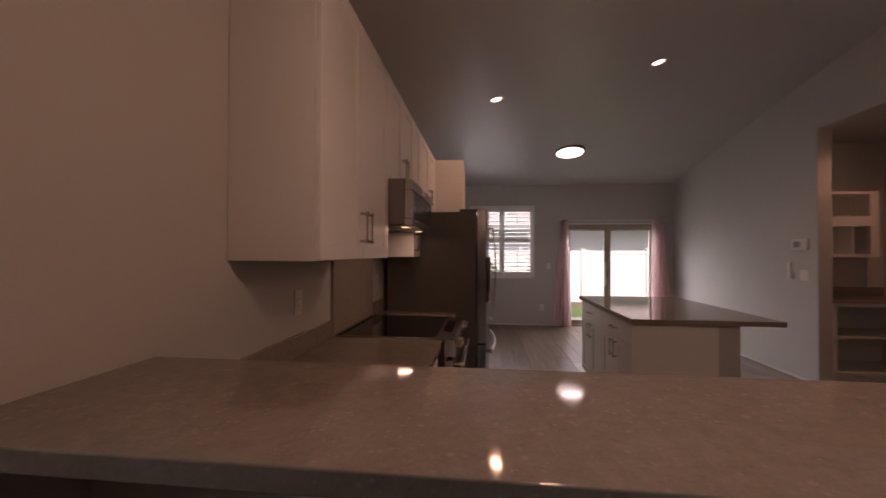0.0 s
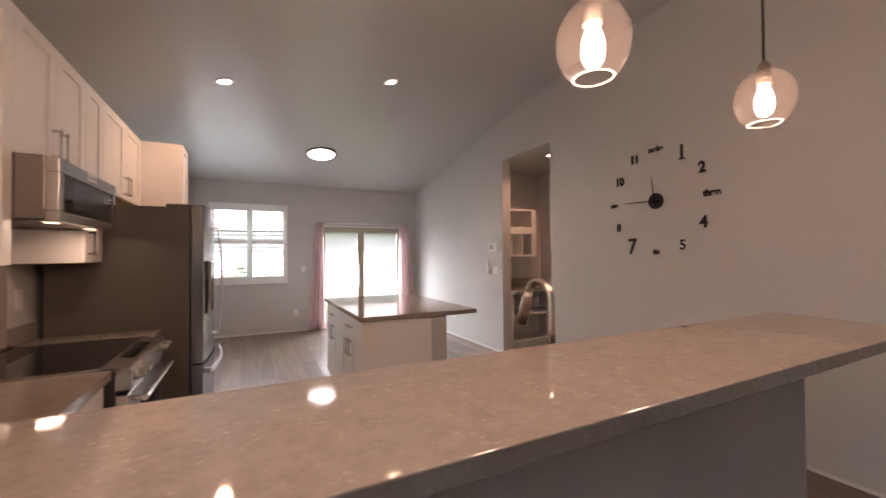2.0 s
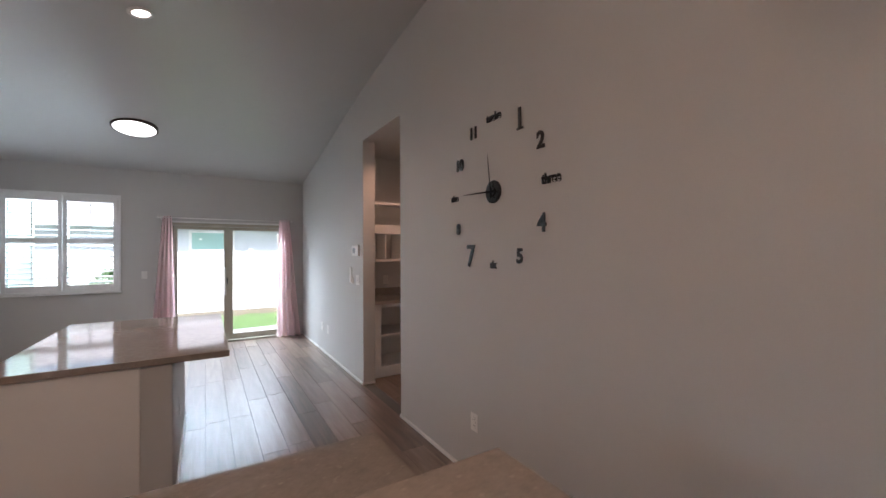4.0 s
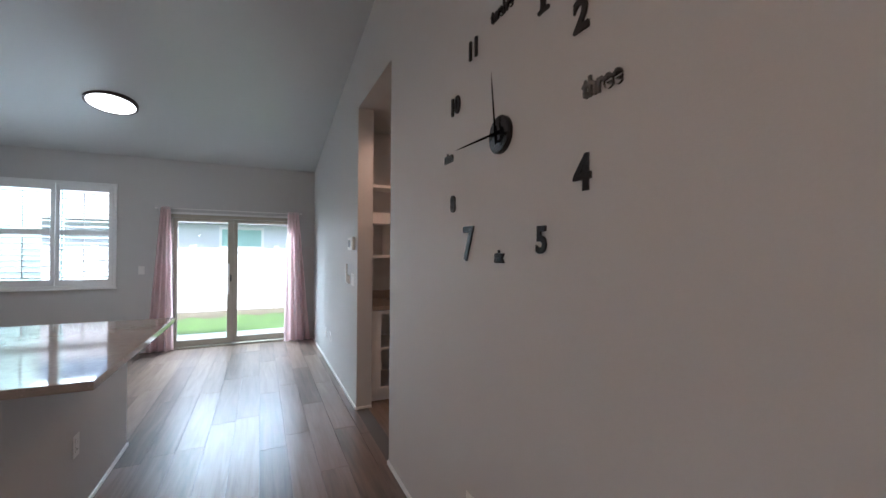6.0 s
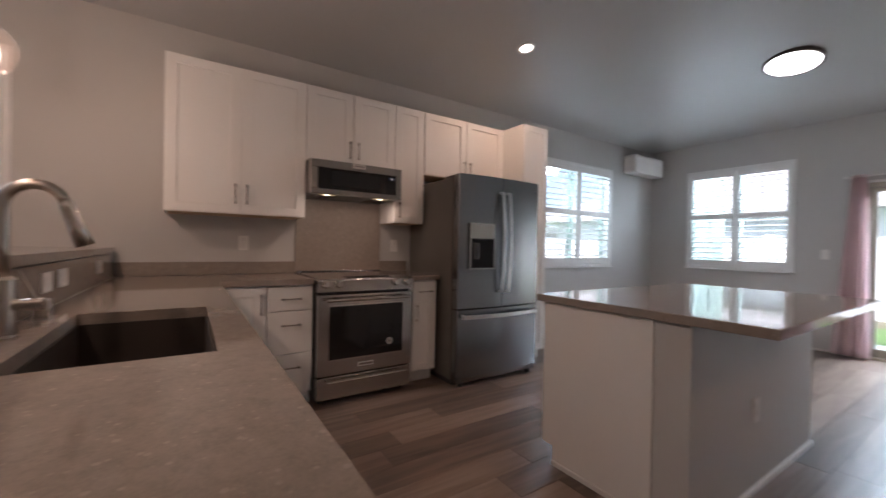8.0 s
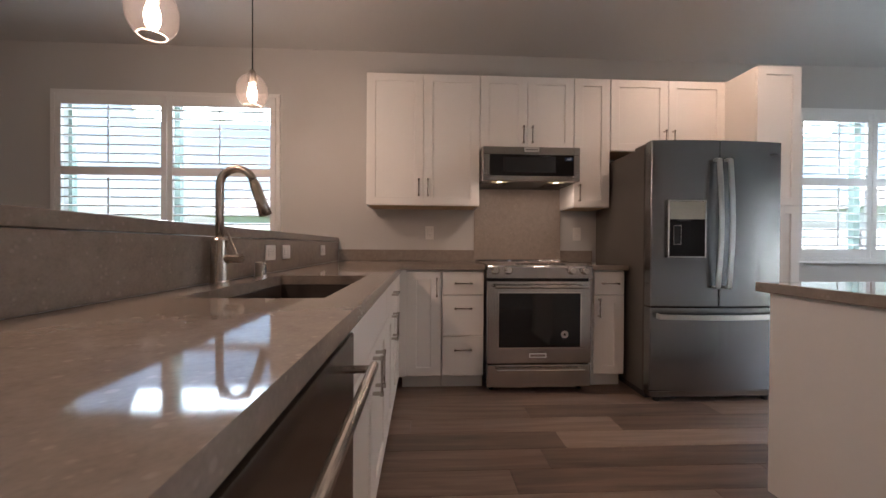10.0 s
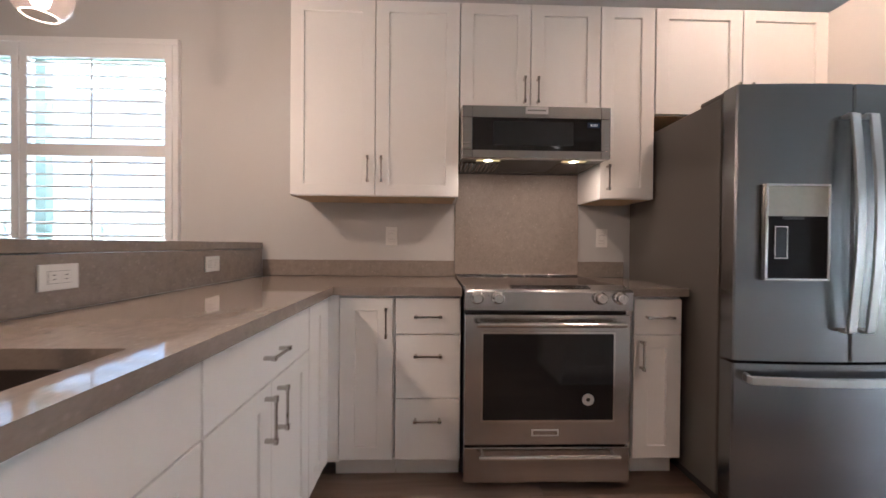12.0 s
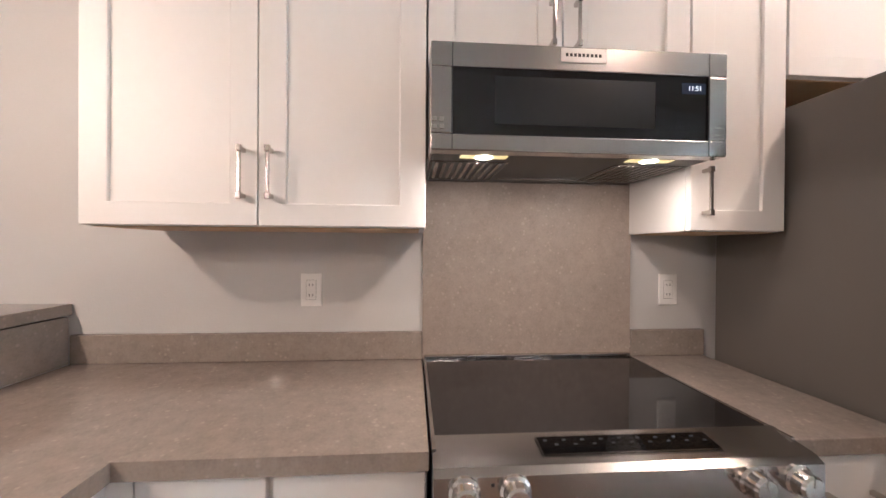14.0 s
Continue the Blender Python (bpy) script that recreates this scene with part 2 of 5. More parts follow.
SHADE = blown_glass("shade_glass", 0.004)
RIMG = blown_glass("rim_glass", 0.30)
BULB = glow("bulb_glow", (1.0, 0.74, 0.55), 12)
LEDW = glow("downlight_glow", (1.0, 0.82, 0.70), 4)
LEDD = glow("dome_glow", (1.0, 0.95, 0.92), 2.2)
HOODL = glow("hood_cover_glow", (1.0, 0.66, 0.22), 0.14)
HOODB = glow("hood_lamp_glow", (1.0, 0.80, 0.50), 1.8)
DIGIT = glow("display_glow", (0.7, 0.85, 1.0), 0.16)
GRASS = surface("grass", (0.07, 0.13, 0.03), 0.9, vary=0.5, scale=2, fine=30, bump=0.3)
VINYL = surface("white_vinyl", (0.80, 0.80, 0.80), 0.4, vary=0.02)
SIDING = surface("pale_siding", (0.62, 0.64, 0.65), 0.6, vary=0.05)
SHINGLE = surface("roof_shingle", (0.33, 0.32, 0.32), 0.85, vary=0.25, fine=12)
CONC = surface("concrete", (0.35, 0.34, 0.32), 0.8, vary=0.1)
LEAF = surface("leaf", (0.05, 0.11, 0.03), 0.6, vary=0.5)

# ---- helpers ----
ORIGIN = {}


def thing(name, at, label, category, group="", kind=""):
    ob = new(name)
    ob.location = at
    ob.empty_display_size = 0.05
    ORIGIN[ob] = at
    return tagged(ob, label, category, group, kind)


def finish(name, bm, material):
    me = bpy.data.meshes.new(name)
    bm.to_mesh(me)
    bm.free()
    me.materials.append(material)
    return me


def part(name, bm, material, parent, label="", smooth=False, kind=""):
    me = finish(name, bm, material)
    if smooth:
        for p in me.polygons:
            p.use_smooth = True
    ob = new(name, me)
    if parent is not None:
        ob.parent = parent
        if parent in ORIGIN:
            ob.matrix_parent_inverse = Matrix.Translation([-c for c in ORIGIN[parent]])
    return tagged(ob, label, kind=kind)


def solo(name, bm, material, label="", category="", group="", kind="", smooth=False):
    ob = part(name, bm, material, None, "", smooth)
    return tagged(ob, label, category, group, kind)


def box(bm, x0, x1, y0, y1, z0, z1, bev=0.0):
    m = Matrix.LocRotScale(((x0 + x1) / 2, (y0 + y1) / 2, (z0 + z1) / 2), None, (abs(x1 - x0), abs(y1 - y0), abs(z1 - z0)))
    r = bmesh.ops.create_cube(bm, size=1, matrix=m)
    if bev:
        edges = {e for v in r["verts"] for e in v.link_edges}
        bmesh.ops.bevel(bm, geom=list(edges), offset=bev, segments=2, affect="EDGES", profile=0.5)
    return bm


def fbox(bm, face, a0, a1, v0, v1, z0, z1, bev=0.0):
    """A box on a face ('+x', 0.6): a along the wall, v out of it."""
    d, p = face
    s = 1 if d[0] == "+" else -1
    lo, hi = sorted((p + s * v0, p + s * v1))
    return box(bm, lo, hi, a0, a1, z0, z1, bev) if d[1] == "x" else box(bm, a0, a1, lo, hi, z0, z1, bev)


def at_face(face, a, v, z):
    d, p = face
    s = 1 if d[0] == "+" else -1
    return (p + s * v, a, z) if d[1] == "x" else (a, p + s * v, z)


def rod(bm, p, q, r, r2=None, n=16):
    p, q = Vector(p), Vector(q)
    d = q - p
    m = Matrix.Translation((p + q) / 2) @ d.to_track_quat("Z", "Y").to_matrix().to_4x4()
    bmesh.ops.create_cone(bm, cap_ends=True, segments=n, radius1=r, radius2=r if r2 is None else r2, depth=d.length, matrix=m)
    return bm


def tube(bm, pts, r, n=12):
    """A round tube through points."""
    pts = [Vector(p) for p in pts]
    rings = []
    side = None
    for i, p in enumerate(pts):
        d = (pts[min(i + 1, len(pts) - 1)] - pts[max(i - 1, 0)]).normalized()
        if side is None:
            side = d.orthogonal().normalized()
        side = (side - d * side.dot(d)).normalized()
        up = d.cross(side)
        rr = r[i] if isinstance(r, (list, tuple)) else r
        rings.append([bm.verts.new(p + (side * math.cos(k * math.tau / n) + up * math.sin(k * math.tau / n)) * rr) for k in range(n)])
    for a, b in zip(rings, rings[1:]):
        for k in range(n):
            bm.faces.new((a[k], a[(k + 1) % n], b[(k + 1) % n], b[k]))
    bm.faces.new(list(reversed(rings[0])))
    bm.faces.new(rings[-1])
    return bm


def lathe(bm, centre, profile, n=32, close=False):
    """Turns (radius, z) round the vertical through centre."""
    cx, cy, cz = centre
    rings = []
    for r, z in profile:
        if r < 1e-5:
            rings.append([bm.verts.new((cx, cy, cz + z))])
        else:
            rings.append([bm.verts.new((cx + r * math.cos(k * math.tau / n), cy + r * math.sin(k * math.tau / n), cz + z)) for k in range(n)])
    for a, b in zip(rings, rings[1:]):
        for k in range(n):
            j = (k + 1) % n
            if len(a) == 1 and len(b) > 1:
                bm.faces.new((a[0], b[j], b[k]))
            elif len(b) == 1 and len(a) > 1:
                bm.faces.new((a[k], a[j], b[0]))
            elif len(a) > 1:
                bm.faces.new((a[k], a[j], b[j], b[k]))
    bmesh.ops.recalc_face_normals(bm, faces=bm.faces)
    return bm


def B():
    return bmesh.new()


# ---- structure ----
def wall(name, axis, p0, p1, a0, a1, top, holes=(), z0=0.0):
    """A wall with openings (a0, a1, z0, z1); top(a) gives its height along a."""
    bm = B()

    def piece(u0, u1, za, zb0, zb1):
        pts = []
        for p in (p0, p1):
            for u, z in ((u0, za), (u1, za), (u1, zb1), (u0, zb0)):
                pts.append(bm.verts.new((p, u, z) if axis == "x" else (u, p, z)))
        for f in ((0, 1, 2, 3), (7, 6, 5, 4), (0, 4, 5, 1), (1, 5, 6, 2), (2, 6, 7, 3), (3, 7, 4, 0)):
            bm.faces.new([pts[i] for i in f])

    cuts = sorted({a0, a1, *[h[0] for h in holes], *[h[1] for h in holes], *[c for c in BREAKS if a0 < c < a1]})
    for u0, u1 in zip(cuts, cuts[1:]):
        here = [h for h in holes if h[0] <= u0 and h[1] >= u1]
        if here:
            h = here[0]
            if h[2] > z0:
                piece(u0, u1, z0, h[2], h[2])
            piece(u0, u1, h[3], top(u0), top(u1))
        else:
            piece(u0, u1, z0, top(u0), top(u1))
    bmesh.ops.recalc_face_normals(bm, faces=bm.faces)
    return solo(name, bm, PAINT, kind="structure")


BREAKS = [YN - XE + 0.2 * k for k in range(-9, 22)]
WS, WW, WN, SD = (-1.726, 0.076, 0.96, 2.30), (4.77, 6.22, 0.96, 2.30), (0.598, 1.782, 0.96, 2.30), (2.42, 4.07, 0.0, 1.96)
wall("wall_west", "x", -0.16, 0, YS, YN + 0.16, lambda a: 2.9, [WS, WW])
wall("wall_north", "y", YN, YN + 0.16, 0, XE, lambda a: 2.9, [WN, SD])
wall("wall_east", "x", XE, XE + 0.14, YS, YN + 0.16, lambda a: roof_z(XE, a) + 0.06, [(3.205, 4.185, 0, 2.745)])
wall("wall_south", "y", YS - 0.16, YS, -0.16, XE + 0.14, lambda a: roof_z(a, 0) + 0.1)

def grid_slab(bm, xs, ys, low, high, filled=lambda i, j: True):
    """A slab over a grid; low and high give its heights at (x, y)."""
    lo = [[None] * len(ys) for _ in xs]
    hi = [[None] * len(ys) for _ in xs]
    cells = [(i, j) for i in range(len(xs) - 1) for j in range(len(ys) - 1) if filled(i, j)]
    done = set(cells)
    for i, j in cells:
        for a, b in ((i, j), (i + 1, j), (i + 1, j + 1), (i, j + 1)):
            if lo[a][b] is None:
                lo[a][b] = bm.verts.new((xs[a], ys[b], low(xs[a], ys[b])))
                hi[a][b] = bm.verts.new((xs[a], ys[b], high(xs[a], ys[b])))
    for i, j in cells:
        q = [(i, j), (i + 1, j), (i + 1, j + 1), (i, j + 1)]
        bm.faces.new([hi[a][b] for a, b in q])
        bm.faces.new([lo[a][b] for a, b in reversed(q)])
        for k, (di, dj) in enumerate(((0, -1), (1, 0), (0, 1), (-1, 0))):
            if (i + di, j + dj) not in done:
                (a, b), (c_, d_) = q[k], q[(k + 1) % 4]
                bm.faces.new((lo[a][b], lo[c_][d_], hi[c_][d_], hi[a][b]))
    return bm


bm = B()
xs = [-0.16] + [XE * k / 24 for k in range(25)] + [XE + 0.14]
ys = [YS - 0.16, -2, 0, 1] + [1 + (YN - 1) * k / 30 for k in range(1, 31)] + [YN + 0.16]
grid_slab(bm, xs, ys, lambda x, y: roof_z(x, y), lambda x, y: roof_z(x, y) + 0.14)
for f_ in bm.faces:
    f_.smooth = abs(f_.normal.z) > 0.7
solo("ceiling", bm, CEIL, kind="structure")

# pantry shell
bm = B()
box(bm, 4.525, 5.75, 2.95, 3.05, 0, 2.75)
box(bm, 4.525, 5.75, 4.86, 4.96, 0, 2.75)
box(bm, 5.65, 5.75, 3.05, 4.86, 0, 2.75)
solo("wall_pantry", bm, PAINT, kind="structure")
solo("ceiling_pantry", box(B(), XE + 0.02, 5.8, 2.9, 5.0, 2.752, 2.80), CEIL, kind="structure")

# floor
floor = solo("floor", box(B(), -0.16, 5.8, YS - 0.16, YN + 0.16, -0.12, -0.006), SUBF, kind="structure")

# baseboards
bm = B()
for f, a0, a1 in ((("-x", XE), 4.185, YN), (("-x", XE), YS, 3.205), (("-y", YN), 0, 2.40), (("-y", YN), 4.08, XE - 0.014),
                  (("+x", 0), 4.18, YN), (("+x", 0), YS, 0.15), (("+y", YS), 0.014, XE - 0.014)):
    fbox(bm, f, a0, a1, 0, 0.014, 0, 0.026, 0.004)
box(bm, XE, XE + 0.14, 3.206, 3.219, 0, 0.026, 0.004)
box(bm, XE, XE + 0.14, 4.171, 4.184, 0, 0.026, 0.004)
solo("baseboard", bm, TRIM, kind="structure")


# ---- windows with shutters ----
def shutter_window(name, face, w, panels, label):
    a0, a1, z0, z1 = w
    t = thing(name, at_face(face, (a0 + a1) / 2, 0, z0), label, "window", kind="structure")
    bm = B()
    o = 0.035
    for q in ((a0 - o, a1 + o, z1, z1 + o), (a0 - o, a1 + o, z0 - o, z0), (a0 - o, a0, z0, z1), (a1, a1 + o, z0, z1)):
        fbox(bm, face, q[0], q[1], 0.001, 0.03, q[2], q[3], 0.004)
    part("window_frame", bm, SHUT, t)
    bm = B()
    for q in ((a0, a1, z1 - 0.03, z1), (a0, a1, z0, z0 + 0.03), (a0, a0 + 0.03, z0 + 0.03, z1 - 0.03), (a1 - 0.03, a1, z0 + 0.03, z1 - 0.03),
              ((a0 + a1) / 2 - 0.032, (a0 + a1) / 2 + 0.032, z0 + 0.03, z1 - 0.03)):
        fbox(bm, face, q[0], q[1], -0.15, -0.10, q[2], q[3])
    part("sash", bm, SASH, t, "pale green tinted window sash")
    pane = part("pane", fbox(B(), face, a0 + 0.03, a1 - 0.03, -0.127, -0.123, z0 + 0.03, z1 - 0.03), GLASS, t, "clear window pane")
    pane.visible_shadow = False
    zm = 1.66
    wd = (a1 - a0) / panels
    for i in range(panels):
        p0, p1 = a0 + i * wd + 0.003, a0 + (i + 1) * wd - 0.003
        bm = B()
        st = 0.045
        fbox(bm, face, p0, p0 + st, 0.0, 0.028, z0, z1, 0.003)
        fbox(bm, face, p1 - st, p1, 0.0, 0.028, z0, z1, 0.003)
        for ra, rb in ((z0, z0 + 0.08), (zm - 0.035, zm + 0.035), (z1 - 0.085, z1)):
            fbox(bm, face, p0 + st, p1 - st, 0.001, 0.027, ra, rb)
        pan = part("shutter_panel", bm, SHUT, t, "white plantation shutter panel")
        for ra, rb in ((z0 + 0.08, zm - 0.035), (zm + 0.035, z1 - 0.085)):
            n = max(3, round((rb - ra) / 0.074))
            for k in range(n):
                z = ra + (k + 0.5) * (rb - ra) / n
                bm = B()
                fbox(bm, face, p0 + st + 0.002, p1 - st - 0.002, -0.022, 0.050, z - 0.0055, z + 0.0055, 0.003)
                inward = 1 if face[0][0] == "+" else -1
                for v in bm.verts:
                    v.co.z -= 0.16 * (inward * ((v.co.x if face[0][1] == "x" else v.co.y) - face[1]) - 0.014)
                part("louver", bm, SHUT, pan)
            part("tilt_rod", fbox(B(), face, (p0 + p1) / 2 - 0.005, (p0 + p1) / 2 + 0.005, 0.051, 0.060, ra + 0.03, rb - 0.02), SHUT, pan)
    part("sill", fbox(B(), face, a0 - o - 0.012, a1 + o + 0.012, 0.001, 0.045, z0 - o - 0.018, z0 - o - 0.0005, 0.003), SHUT, t, "thin white sill")
    return t


shutter_window("window_1", ("+x", 0), WS, 2, "white framed window with open white plantation shutters on the grey wall")
shutter_window("window_2", ("+x", 0), WW, 2, "white framed side window with open white plantation shutters")
shutter_window("window_3", ("-y", YN), WN, 2, "white framed end wall window with open white plantation shutters")

# ---- sliding door ----
t = thing("door_1", (3.24, YN, 0), "closed beige framed glass sliding patio door", "door", kind="structure")
a0, a1, z0, z1 = SD
bm = B()
for q in ((a0, a1, z1 - 0.05, z1), (a0, a1, 0, 0.03), (a0, a0 + 0.035, 0.03, z1 - 0.05), (a1 - 0.035, a1, 0.03, z1 - 0.05)):
    fbox(bm, ("-y", YN), q[0], q[1], -0.12, 0.012, q[2], q[3], 0.003)
part("door_frame", bm, BEIGE, t)
for i, (p0, p1, v) in enumerate(((a0 + 0.036, 3.215, -0.05), (3.20, a1 - 0.036, -0.10))):
    bm = B()
    sa, sb = (0.05, 0.075) if i == 0 else (0.075, 0.05)
    for q in ((p0, p1, z1 - 0.10, z1 - 0.051), (p0, p1, 0.03, 0.12), (p0, p0 + sa, 0.12, z1 - 0.10), (p1 - sb, p1, 0.12, z1 - 0.10)):
        fbox(bm, ("-y", YN), q[0], q[1], v - 0.02, v + 0.02, q[2], q[3], 0.003)
    s = part("sliding_panel", bm, BEIGE, t)
    pane = part("pane", fbox(B(), ("-y", YN), p0 + sa, p1 - sb, v - 0.003, v + 0.003, 0.12, z1 - 0.10), GLASS, s, "clear door glass")
    pane.visible_shadow = False
part("door_handle", fbox(B(), ("-y", YN), 3.150, 3.172, -0.03, 0.0, 0.78, 1.24, 0.005), TRIM, t, "long white pull handle")
part("latch", fbox(B(), ("-y", YN), 3.176, 3.198, -0.03, -0.012, 0.97, 1.07, 0.003), DARK, t, "dark latch")
part("head_trim", fbox(B(), ("-y", YN), a0 - 0.02, a1 + 0.02, 0.001, 0.016, z1 + 0.0005, z1 + 0.03, 0.003), TRIM, t, "white head trim")


# ---- curtains and rod ----
t = thing("curtain_rod", (3.2, YN, 2.03), "thin white curtain rod above the sliding door", "curtain rod")
part("rod", rod(B(), (2.28, YN - 0.09, 2.03), (4.17, YN - 0.09, 2.03), 0.009), TRIM, t, smooth=True)
for x in (2.31, 4.14):
    part("bracket", box(B(), x - 0.01, x + 0.01, YN - 0.1, YN, 2.0, 2.02), TRIM, t)
for x in (2.27, 4.18):
    part("finial", lathe(B(), (x, YN - 0.09, 2.03), [(0, -0.018), (0.013, -0.012), (0.018, 0), (0.013, 0.012), (0, 0.018)], 12), TRIM, t)


def curtain(xt0, xt1, xb0, xb1, name_label, seed):
    t = thing("curtain", ((xb0 + xb1) / 2, YN - 0.09, 0.01), name_label, "curtain", "curtains at the patio door")
    bm = B()
    nx, nz = 72, 16
    rows = []
    for j in range(nz + 1):
        f = j / nz
        z = 2.05 - f * 2.035
        row = []
        for i in range(nx + 1):
            u = i / nx
            x = (xt0 + (xt1 - xt0) * u) * (1 - f) + (xb0 + (xb1 - xb0) * u) * f
            w = math.sin(u * math.tau * 3.5 + seed + 0.6 * math.sin(f * 2)) * (0.030 + 0.02 * f) + 0.006 * math.sin(u * 37 + f * 3)
            row.append(bm.verts.new((x, YN - 0.09 + w, z)))
        rows.append(row)
    for a, b in zip(rows, rows[1:]):
        for i in range(nx):
            bm.faces.new((a[i], a[i + 1], b[i + 1], b[i]))
    bmesh.ops.solidify(bm, geom=bm.faces[:], thickness=0.002)
    part("cloth", bm, PINK, t, smooth=True)


curtain(2.32, 2.44, 2.16, 2.50, "pale pink curtain gathered beside the patio door, hanging to the floor", 0.3)
curtain(3.98, 4.14, 3.94, 4.33, "pale pink curtain gathered beside the corner, hanging to the floor", 1.9)


# ---- cabinets ----
def pull(parent, face, a, z, length, upright, v=0.0):
    """A slim bar with square, slightly flared ends on two posts."""
    bm = B()
    h = length / 2

    def piece(along0, along1, half, v0, v1, bev):
        if upright:
            fbox(bm, face, a - half, a + half, v + v0, v + v1, z + along0, z + along1, bev)
        else:
            fbox(bm, face, a + along0, a + along1, v + v0, v + v1, z - half, z + half, bev)

    piece(-h + 0.016, h - 0.016, 0.0045, 0.027, 0.035, 0.002)
    for lo in (-h, h - 0.017):
        piece(lo, lo + 0.017, 0.0065, 0.025, 0.037, 0.0015)
    for lo in (-h + 0.004, h - 0.015):
        piece(lo, lo + 0.011, 0.0055, 0.0, 0.026, 0.001)
    return part("handle", bm, PULL, parent, "polished metal bar pull")


def shaker(parent, face, a0, a1, z0, z1, handle=None, frame_w=0.06, name="door"):
    """face plane is the door's back; 20 mm thick."""
    bm = B()
    w = frame_w

    def loop(e, v):
        g = e * 1.18 if e > 0.01 else e
        return [bm.verts.new(at_face(face, a, v, z)) for a, z in ((a0 + g, z0 + e), (a1 - g, z0 + e), (a1 - g, z1 - e), (a0 + g, z1 - e))]

    rings = [loop(0, 0), loop(0, 0.0185), loop(0.0015, 0.02), loop(w - 0.0015, 0.02), loop(w, 0.0185), loop(w + 0.001, 0.011)]
    bm.faces.new(rings[0])
    bm.faces.new(rings[-1])
    for p, q in zip(rings, rings[1:]):
        for k in range(4):
            bm.faces.new((p[k], p[(k + 1) % 4], q[(k + 1) % 4], q[k]))
    bmesh.ops.recalc_face_normals(bm, faces=bm.faces)
    d = part(name, bm, CAB, parent)
    if handle:
        pull(d, face, handle[0], handle[1], 0.14, True, 0.02)
    return d


def slab_front(parent, face, a0, a1, z0, z1, handle=True, name="drawer", length=0.14):
    hz = (z0 + z1) / 2 if z1 - z0 < 0.2 else z1 - 0.093
    d = part(name, fbox(B(), face, a0, a1, 0, 0.02, z0, z1, 0.002), CAB, parent)
    if handle:
        pull(d, face, (a0 + a1) / 2, hz, length, False, 0.02)
    return d


def carcass(t, face, a0, a1, v0, v1, z0, z1, name="body"):
    return part(name, fbox(B(), face, a0, a1, v0, v1, z0, z1, 0.001), CAB, t)


W = ("+x", 0.0)
G = 0.002


def upper(a0, a1, z0, z1, doors, label, handles, depth=0.313):
    t = thing("wall_cabinet", (0.15, (a0 + a1) / 2, z0), label, "cabinet", "wall cabinets")
    carcass(t, W, a0 + 0.0005, a1 - 0.0005, 0.002, depth, z0, z1)
    f = ("+x", depth + 0.001)
    n = len(doors) - 1
    for i in range(n):
        d0, d1 = doors[i] + G, doors[i + 1] - G
        shaker(t, f, d0, d1, z0 + 0.002, z1 - 0.002, handles[i])
    part("underside", fbox(B(), W, a0 + 0.018, a1 - 0.018, 0.02, depth - 0.002, z0 - 0.003, z0 - 0.0005), WOODU, t, "raw wood underside")
    return t


upper(0.888, 1.788, 1.367, 2.41, [0.888, 1.339, 1.788], "white shaker double-door wall cabinet at the end of the row", [(1.303, 1.507), (1.375, 1.507)])
upper(1.790, 2.552, 1.822, 2.41, [1.790, 2.171, 2.552], "short white shaker double-door wall cabinet above the microwave", [(2.135, 1.94), (2.207, 1.94)])
upper(2.554, 2.852, 1.367, 2.41, [2.554, 2.852], "narrow white shaker single-door wall cabinet between microwave and fridge", [(2.595, 1.48)])
upper(2.856, 3.822, 1.83, 2.41, [2.856, 3.339, 3.822], "white shaker double-door wall cabinet above the fridge", [(3.303, 1.93), (3.375, 1.93)])

t = thing("tall_cabinet", (0.3, 3.98, 0), "tall white shaker pantry cabinet beside the fridge", "cabinet")
carcass(t, W, 3.826, 4.175, 0.002, 0.615, 0.10, 2.41)
part("kick_board", fbox(B(), W, 3.829, 4.172, 0.01, 0.55, 0, 0.10), CAB, t)
shaker(t, ("+x", 0.616), 3.828, 4.173, 1.37, 2.408, (3.874, 1.52))
shaker(t, ("+x", 0.616), 3.828, 4.173, 0.11, 1.364, (3.874, 1.22))

BASE_F = ("+x", 0.60)


def base(a0, a1, label, face, back, fronts, at, top=0.874):
    t = thing("base_cabinet", at, label, "cabinet", "base cabinets")
    carcass(t, face, a0, a1, -back, -0.001, 0.10, top)
    if top < 0.87:
        part("front_rail", fbox(B(), face, a0, a1, -0.02, -0.001, top, 0.874), CAB, t)
    part("kick_board", fbox(B(), face, a0 + 0.001, a1 - 0.001, -back, -0.06, 0, 0.10), CAB, t)
    for k, b0, b1, z0, z1, h in fronts:
        if k == "door":
            shaker(t, face, b0 + G, b1 - G, z0, z1, h)
        else:
            slab_front(t, face, b0 + G, b1 - G, z0, z1, bool(h), length=h or 0.1)
    return t


base(1.19, 1.478, "white shaker base cabinet in the corner of the kitchen", BASE_F, 0.595, [("door", 1.222, 1.470, 0.108, 0.862, (1.44, 0.75))], (0.3, 1.33, 0))
base(1.48, 1.786, "white base cabinet with three drawers beside the range", BASE_F, 0.595,
     [("drawer", 1.48, 1.784, 0.695, 0.862, 0.13), ("drawer", 1.48, 1.784, 0.396, 0.690, 0.13), ("drawer", 1.48, 1.784, 0.108, 0.391, 0.13)], (0.3, 1.63, 0))
base(2.560, 2.834, "narrow white base cabinet with drawer and door beside the fridge", BASE_F, 0.595,
     [("drawer", 2.60, 2.832, 0.695, 0.862, 0.13), ("door", 2.60, 2.832, 0.108, 0.690, (2.635, 0.60))], (0.3, 2.7, 0))

